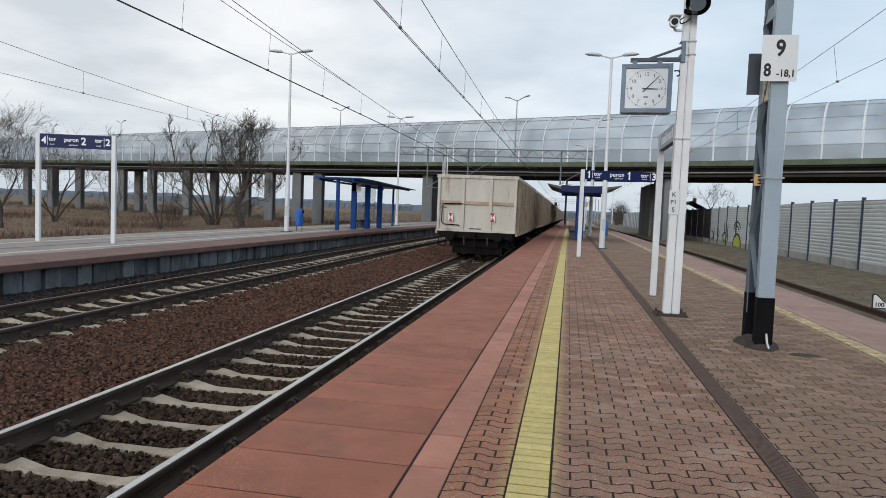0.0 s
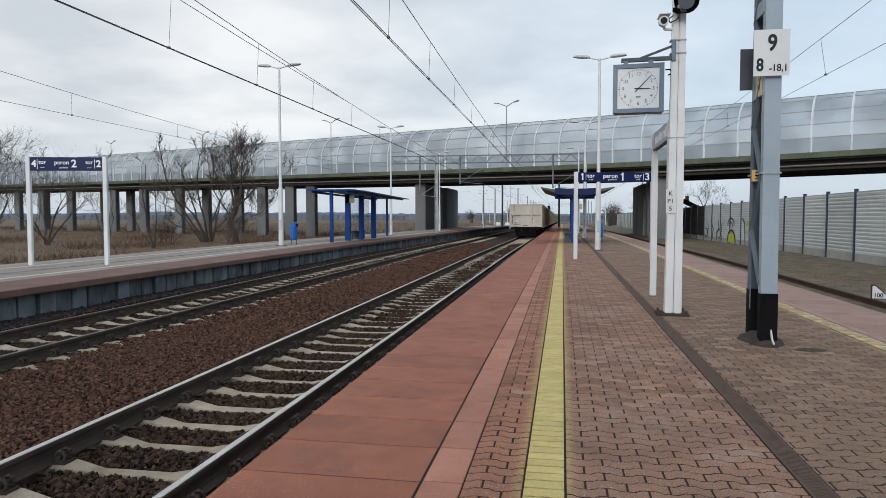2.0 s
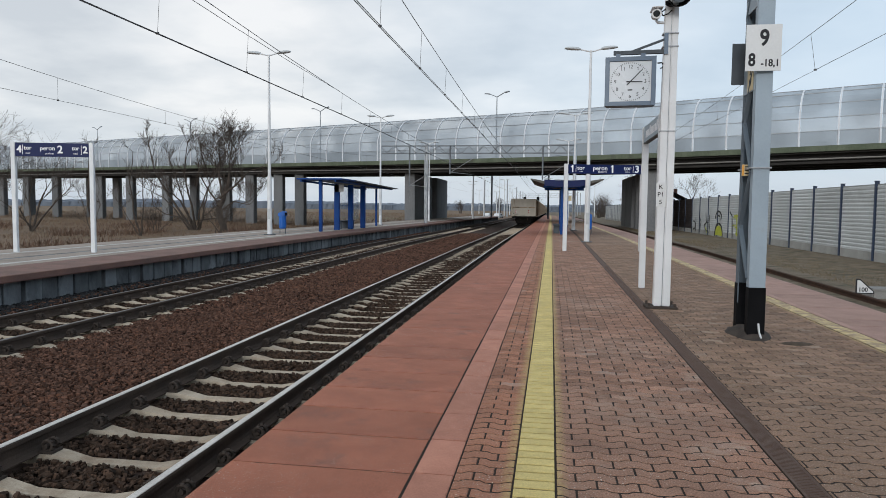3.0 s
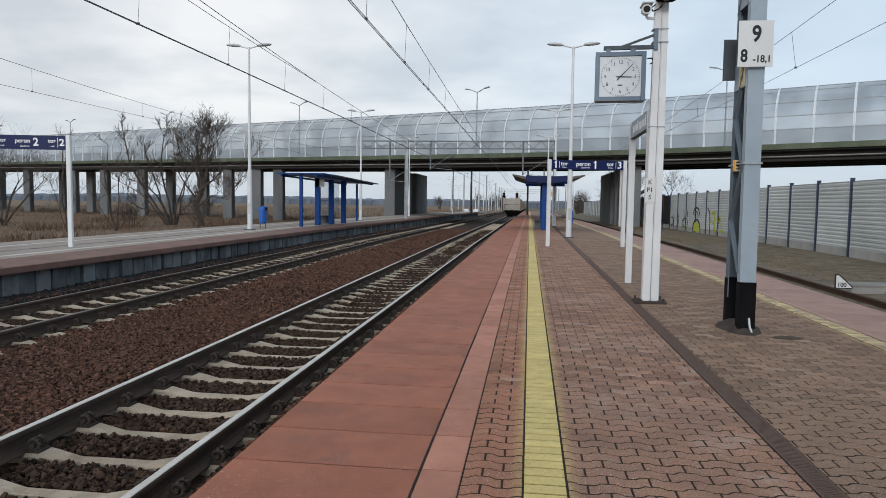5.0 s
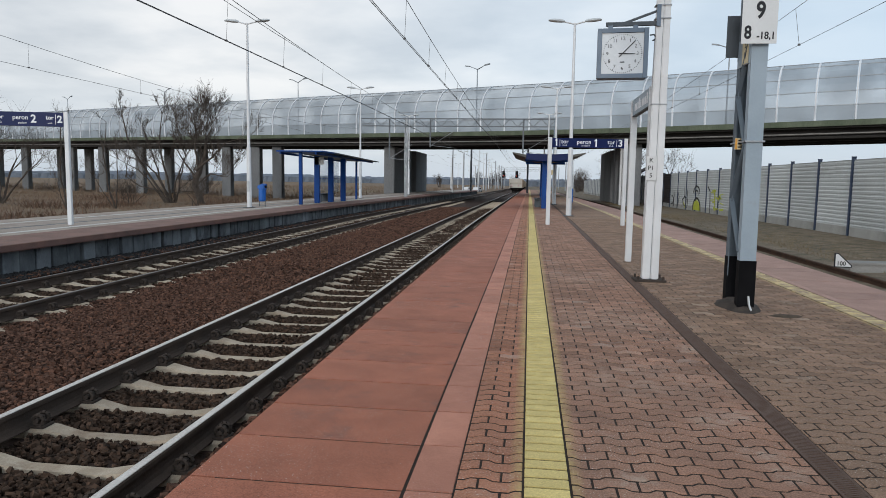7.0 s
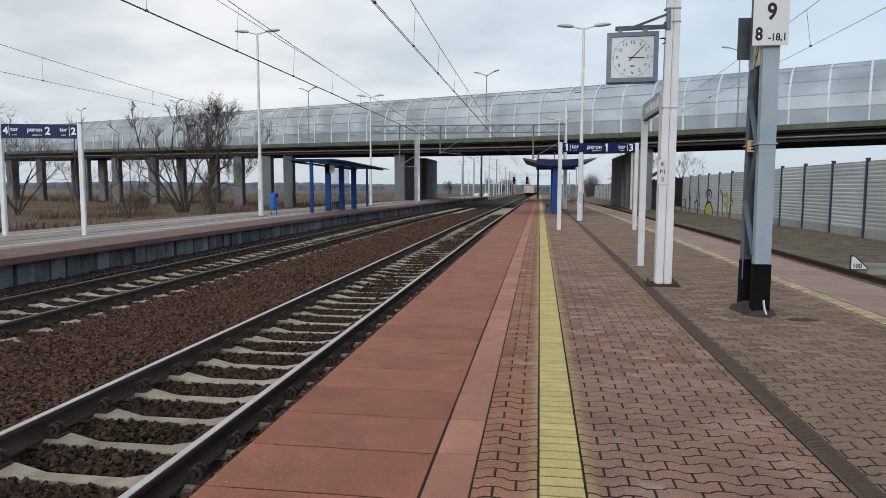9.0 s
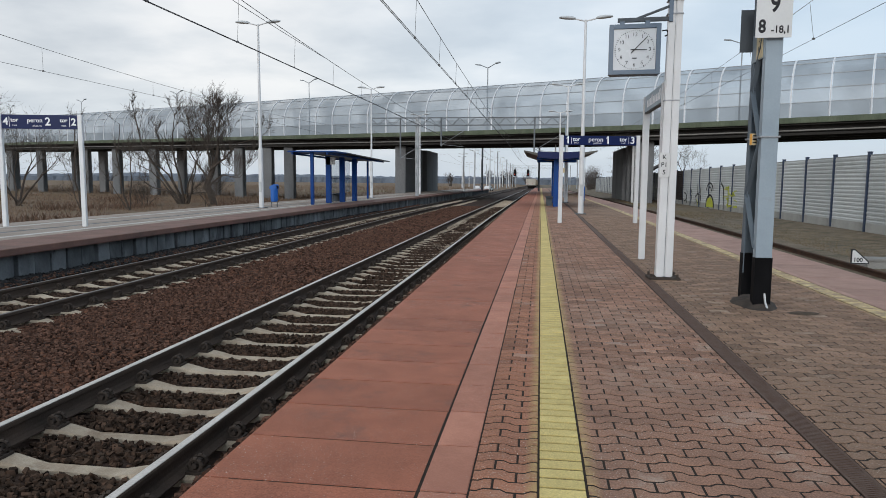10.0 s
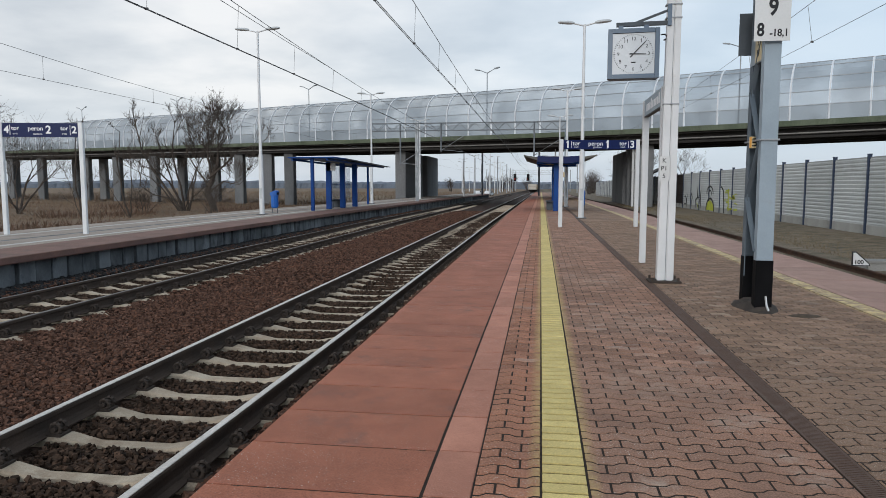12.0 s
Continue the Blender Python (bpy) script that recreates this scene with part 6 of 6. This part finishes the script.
def build_bin(x, y, label):
    t = thing("litter_bin", label, "litter bin", "litter bins", at=pose(x, y, grade(y)))
    t.scale = (0.82, 0.82, 0.82)
    for k in (-0.16, 0.16):
        part("leg", Mesh().tube((k, 0, 0), (k, 0, 0.35), 0.022, None, 8), M_DARKPAINT, t)
    m = Mesh().tube((0, 0, 0.28), (0, 0, 0.36), 0.15, 0.2, 14).tube((0, 0, 0.36), (0, 0, 0.98), 0.2, 0.2, 14)
    part("barrel", m, M_BINBLUE, t, "bright blue plastic barrel")
    part("hood", Mesh().sweep([(-0.2, 0), (0.2, 0), (0.2, 0.24), (0.08, 0.3), (-0.2, 0.16)], [((0, -0.2, 0.98), (1, 0, 0), (0, 0, 1)), ((0, 0.2, 0.98), (1, 0, 0), (0, 0, 1))]), M_BINBLUE, t, bevel=0.02)
    part("opening", Mesh().box(0.05, 0.205, -0.13, 0.13, 1.02, 1.17), M_BLACK, t)


build_bin(-12.1, 29.7, "bright blue litter bin beside the lamp post")
build_bin(2.1, 36.0, "blue litter bin behind the lamp post")


def build_distance_sign():
    t = thing("distance_marker", "white trackside marker with a black edge and number", "track marker", at=pose(6.98, 16.0, -0.62))
    out = [(-0.18, 0.14), (0.19, 0.14), (0.19, 0.19), (-0.1, 0.46), (-0.18, 0.46)]
    m = Mesh().add([(x, 0, z) for x, z in out] + [(x, 0.03, z) for x, z in out], [(0, 1, 2, 3, 4), (9, 8, 7, 6, 5)] + [(i, (i + 1) % 5, 5 + (i + 1) % 5, 5 + i) for i in range(5)])
    part("border", m, M_INK, t)
    inn = [(-0.16, 0.16), (0.165, 0.16), (0.165, 0.185), (-0.108, 0.435), (-0.16, 0.435)]
    m = Mesh().add([(x, -0.005, z) for x, z in inn] + [(x, 0.0, z) for x, z in inn], [(0, 1, 2, 3, 4), (9, 8, 7, 6, 5)] + [(i, (i + 1) % 5, 5 + (i + 1) % 5, 5 + i) for i in range(5)])
    part("plate", m, M_PLATE, t)
    lettering("100", 0.13, M_INK, t, pose(-0.04, -0.008, 0.225), bold=0.003)
    part("stake", Mesh().box(-0.03, 0.03, 0.03, 0.06, 0, 0.3), M_CONC, t)
    s = thing("concrete_trough", "short grey concrete cable trough on the verge", "cable trough", at=pose(8.2, 16.6, -0.66))
    part("body", Mesh().box(-0.9, 0.9, -0.25, 0.25, 0, 0.2), M_CONC, s, bevel=0.02)
    part("cover", Mesh().box(-0.92, 0.92, -0.27, 0.27, 0.2, 0.26), M_CONC, s, bevel=0.015)


build_distance_sign()


def build_dirt_patch():
    rnd = random.Random(6)
    m, n, verts = Mesh(), 16, []
    for z, r in ((0.001, 1.0), (0.008, 0.7), (0.013, 0.3)):
        for i in range(n):
            a = 2 * math.pi * i / n
            w = r * rnd.uniform(0.75, 1.15)
            verts.append((0.16 * w * math.cos(a), 0.1 * w * math.sin(a), z + 0.002))
    m.add(verts, [(s * n + i, s * n + (i + 1) % n, (s + 1) * n + (i + 1) % n, (s + 1) * n + i) for s in range(2) for i in range(n)] + [tuple(range(2 * n, 3 * n))])
    t = thing("dirt_patch", "thin heap of swept dry dirt on the pavers", "dirt", at=pose(2.6, 7.14, 0, 0, 0, 12))
    part("heap", m, M_DIRT, t)


M_DIRT = mat("swept_dirt", (0.10, 0.072, 0.048), (0.06, 0.045, 0.033), 14, 0.95, 0.8, 70)
build_dirt_patch()


def build_house():
    t = thing("house", "far house with a dark red gable roof behind the barrier", "house", at=pose(15.1, 90, -0.9))
    part("wall", Mesh().box(-1.7, 1.7, -2.2, 2.2, 0, 3.2), M_PLINTH, t, "pale rendered wall")
    roof = Mesh().sweep([(-2.2, 3.05), (0, 4.15), (2.2, 3.05), (2.2, 3.2), (0, 4.35), (-2.2, 3.2)], [((0, -2.4, 0), (1, 0, 0), (0, 0, 1)), ((0, 2.4, 0), (1, 0, 0), (0, 0, 1))])
    r = part("roof", roof, M_DARKPANEL, t, "dark red-brown roof")
    part("chimney", Mesh().box(0.5, 0.9, 0.1, 0.5, 3.7, 4.8), M_SLABOLD, r)


build_house()


def build_far_cars():
    """Cars parked beyond the far platform's end."""
    for k, (x, y) in enumerate(((-13.5, 178), (-16.8, 181))):
        t = thing("parked_car", "small white car parked far beyond the platform", "car", "far parked cars", at=pose(x, y, -1.75, 0, 0, 80 + 9 * k))
        prof = [(-2.0, 0.3), (2.0, 0.3), (2.05, 0.75), (1.1, 0.9), (0.6, 1.4), (-1.1, 1.42), (-1.8, 0.95), (-2.0, 0.85)]
        part("body", Mesh().sweep(prof, [((0, -0.8, 0), (1, 0, 0), (0, 0, 1)), ((0, 0.8, 0), (1, 0, 0), (0, 0, 1))]), M_CAR, t, bevel=0.05)
        part("side_window", Mesh().box(-1.0, 0.7, -0.81, 0.81, 0.95, 1.3), M_CARDARK, t)
        for wx in (-1.25, 1.25):
            for wy in (-0.75, 0.75):
                part("wheel", Mesh().tube((wx, wy - 0.1, 0.32), (wx, wy + 0.1, 0.32), 0.32, None, 14), M_BLACK, t)


build_far_cars()


# ---- freight train ----
def build_wagon():
    """An open high-sided four-axle wagon; origin at rail height under its rear buffers, the body running along +y."""
    t = thing("freight_wagon", "cream open-top freight wagon with ribbed steel sides", "freight wagon", "wagons of the train")
    W, y0, y1, zf, zt = 1.46, 0.62, 13.4, 0.98, 3.06
    end = Mesh().box(-W, W, y0, y0 + 0.05, zf, zt)
    part("end_wall", end, M_WAGON, t, "cream steel end wall with rust stains")
    part("end_wall", Mesh().box(-W, W, y1 - 0.05, y1, zf, zt), M_WAGON, t)
    for x in (-W, W - 0.05):
        part("side_wall", Mesh().box(x, x + 0.05, y0 + 0.05, y1 - 0.05, zf, zt), M_WAGON, t)
    part("floor", Mesh().box(-W + 0.05, W - 0.05, y0 + 0.05, y1 - 0.05, zf, zf + 0.06), M_UNDER, t)
    rim = Mesh()
    rim.box(-W - 0.07, W + 0.07, y0 - 0.08, y0 + 0.08, zt - 0.1, zt + 0.03).box(-W - 0.07, W + 0.07, y1 - 0.08, y1 + 0.08, zt - 0.1, zt + 0.03)
    rim.box(-W - 0.07, -W + 0.08, y0 + 0.08, y1 - 0.08, zt - 0.1, zt + 0.03).box(W - 0.08, W + 0.07, y0 + 0.08, y1 - 0.08, zt - 0.1, zt + 0.03)
    part("top_rim", rim, M_WAGON, t, bevel=0.015)
    for ye, s in ((y0, -1), (y1, 1)):
        for x, w in ((-W + 0.03, 0.1), (-0.52, 0.13), (0.52, 0.13), (W - 0.03, 0.1)):
            part("end_post", Mesh().box(x - w / 2, x + w / 2, min(ye, ye + s * 0.12), max(ye, ye + s * 0.12), zf, zt - 0.1), M_WAGON, t, bevel=0.012)
        part("end_rail", Mesh().box(-W + 0.08, W - 0.08, min(ye, ye + s * 0.09), max(ye, ye + s * 0.09), 2.0, 2.12), M_WAGONRIB, t, "brown-stained cross rail", bevel=0.01)
        part("end_sill", Mesh().box(-W, W, min(ye, ye + s * 0.1), max(ye, ye + s * 0.1), zf, zf + 0.1), M_WAGON, t, bevel=0.01)
    k = 0
    y = y0 + 0.35
    while y < y1 - 0.2:
        for s in (-1, 1):
            x = s * W
            part("side_rib", Mesh().box(min(x, x + s * 0.1), max(x, x + s * 0.1), y, y + 0.1, zf, zt - 0.1), M_WAGONRIB, t)
        y, k = y + 0.83, k + 1
    for s in (-1, 1):
        x = s * W
        part("side_rail", Mesh().box(min(x, x + s * 0.06), max(x, x + s * 0.06), y0 + 0.1, y1 - 0.1, 1.98, 2.06), M_WAGONRIB, t)
        part("side_sill", Mesh().box(min(x, x + s * 0.08), max(x, x + s * 0.08), y0, y1, zf - 0.1, zf + 0.06), M_WAGONRIB, t)
    # the lower box is added filler, blackening the shaded gap above the track
    part("underframe", Mesh().box(-1.3, 1.3, y0 - 0.02, y1 + 0.02, 0.78, zf - 0.004).box(-0.85, 0.85, y0 + 0.35, y1 - 0.35, 0.4, 0.8), M_UNDER, t, "black sooty steel underframe with an added shade filler below")
    for ye, s in ((y0, -1), (y1, 1)):
        h = part("headstock", Mesh().box(-1.38, 1.38, min(ye, ye + s * 0.16), max(ye, ye + s * 0.16), 0.74, zf - 0.002), M_UNDER, t)
        for x in (-0.875, 0.875):
            b = part("buffer", Mesh().tube((x, ye + s * 0.14, 0.86), (x, ye + s * 0.5, 0.84), 0.11, 0.1, 12).tube((x, ye + s * 0.5, 0.84), (x, ye + s * 0.6, 0.84), 0.17, 0.17, 16), M_UNDER, t, "black round buffer")
        part("coupling_hook", Mesh().beam((0, ye + s * 0.1, 0.9), (0, ye + s * 0.42, 0.92), 0.08, 0.12).beam((0, ye + s * 0.36, 0.9), (0.0, ye + s * 0.3, 0.42), 0.05, 0.09), M_UNDER, t)
        # added solid block that stands in for the dark shade between the wheels
        part("brake_gear", Mesh().box(-0.95, 0.95, min(ye - s * 0.5, ye - s * 0.75), max(ye - s * 0.5, ye - s * 0.75), 0.14, 0.74), M_UNDER, t, "added black block filling the shade under the wagon end")
        for x in (-0.42, 0.45):
            part("brake_hose", Mesh().tube((x, ye + s * 0.15, 0.8), (x + 0.03, ye + s * 0.24, 0.5), 0.022, None, 6), M_RAIL, t)
        for x in (-1.28, 1.28):
            st = Mesh().box(x - 0.14, x + 0.14, ye - 0.02, ye + 0.2, 0.42, 0.45)
            for dx in (-0.13, 0.13):
                st.box(x + dx - 0.015, x + dx + 0.015, ye + 0.02, ye + 0.05, 0.45, 0.78)
            part("step", st, M_UNDER, t)
    for yc in (2.6, 11.4):
        # the deep boxes at the bogie ends also close off the shaded gap
        bg = part("bogie", Mesh().box(-0.68, 0.68, yc - 1.3, yc - 1.12, 0.16, 0.6).box(-0.68, 0.68, yc + 1.12, yc + 1.3, 0.16, 0.6).box(-1.08, -0.9, yc - 1.35, yc + 1.35, 0.4, 0.66).box(0.9, 1.08, yc - 1.35, yc + 1.35, 0.4, 0.66).box(-1.0, 1.0, yc - 0.2, yc + 0.2, 0.42, 0.64), M_UNDER, t)
        for dy in (-0.9, 0.9):
            part("axle", Mesh().tube((-1.05, yc + dy, 0.46), (1.05, yc + dy, 0.46), 0.085, None, 10), M_UNDER, bg)
            for x in (-0.755, 0.755):
                part("wheel", Mesh().tube((x - 0.065, yc + dy, 0.46), (x + 0.065, yc + dy, 0.46), 0.455, None, 24), M_UNDER, bg, "dark steel wheel")
    return t


def rear_fittings(t):
    """What only the last wagon carries: the tail plates, a bent hand rail and painted marks."""
    y = 0.52
    for x in (-0.95, 0.62):
        zc = 1.5 if x < 0 else 1.55
        p = part("tail_plate", Mesh().box(x - 0.095, x + 0.095, y - 0.02, y, zc - 0.17, zc + 0.17), M_PLATE, t, "white tail plate with red triangles")
        for s in (-1, 1):
            pts = [(x - 0.09, y - 0.024, zc + s * 0.16), (x + 0.09, y - 0.024, zc + s * 0.16), (x, y - 0.024, zc + s * 0.01)]
            part("red_triangle", Mesh().add(pts + [(a, b + 0.003, c) for a, b, c in pts], [(0, 1, 2), (5, 4, 3), (0, 3, 4, 1), (1, 4, 5, 2), (2, 5, 3, 0)]), M_RED, p)
    m = Mesh()
    pts = [(-0.5, 0.46, 2.02), (-1.2, 0.46, 2.0), (-1.28, 0.46, 1.9), (-1.28, 0.46, 1.32), (-1.2, 0.46, 1.24), (-0.6, 0.46, 1.22)]
    for a, b in zip(pts, pts[1:]):
        m.tube(a, b, 0.02, None, 8)
    part("hand_rail", m, M_UNDER, t, "dark bent steel hand rail")
    part("painted_mark", Mesh().box(-0.25, -0.02, 0.612, 0.617, 1.08, 1.12).box(0.0, 0.2, 0.612, 0.617, 1.08, 1.12), M_INK, t)
    part("painted_mark", Mesh().box(-1.38, -1.12, 0.612, 0.617, 1.85, 1.88), M_INK, t)


WAGONS = 16
train = [build_wagon()]
for _ in range(WAGONS - 1):
    train.append(copy_thing(train[0], Matrix()))
train[0]["label"] = "last cream open wagon with red and white tail plates"
rear_fittings(train[0])


# ---- what moves ----
def motions():
    """The train runs away along the main track at an even speed."""
    for k, w in enumerate(train):
        rows = []
        for i in range(25):
            t = 0.5 * i
            y = 24.3 + 19.3 * t + 14.04 * k
            za, zb = grade(y), grade(y + 14)
            rows.append((t, pose(-3.1535, y, -0.4975 + za, math.degrees(math.atan2(zb - za, 14.0)), 0, 0)))
        walk(w, rows)


motions()
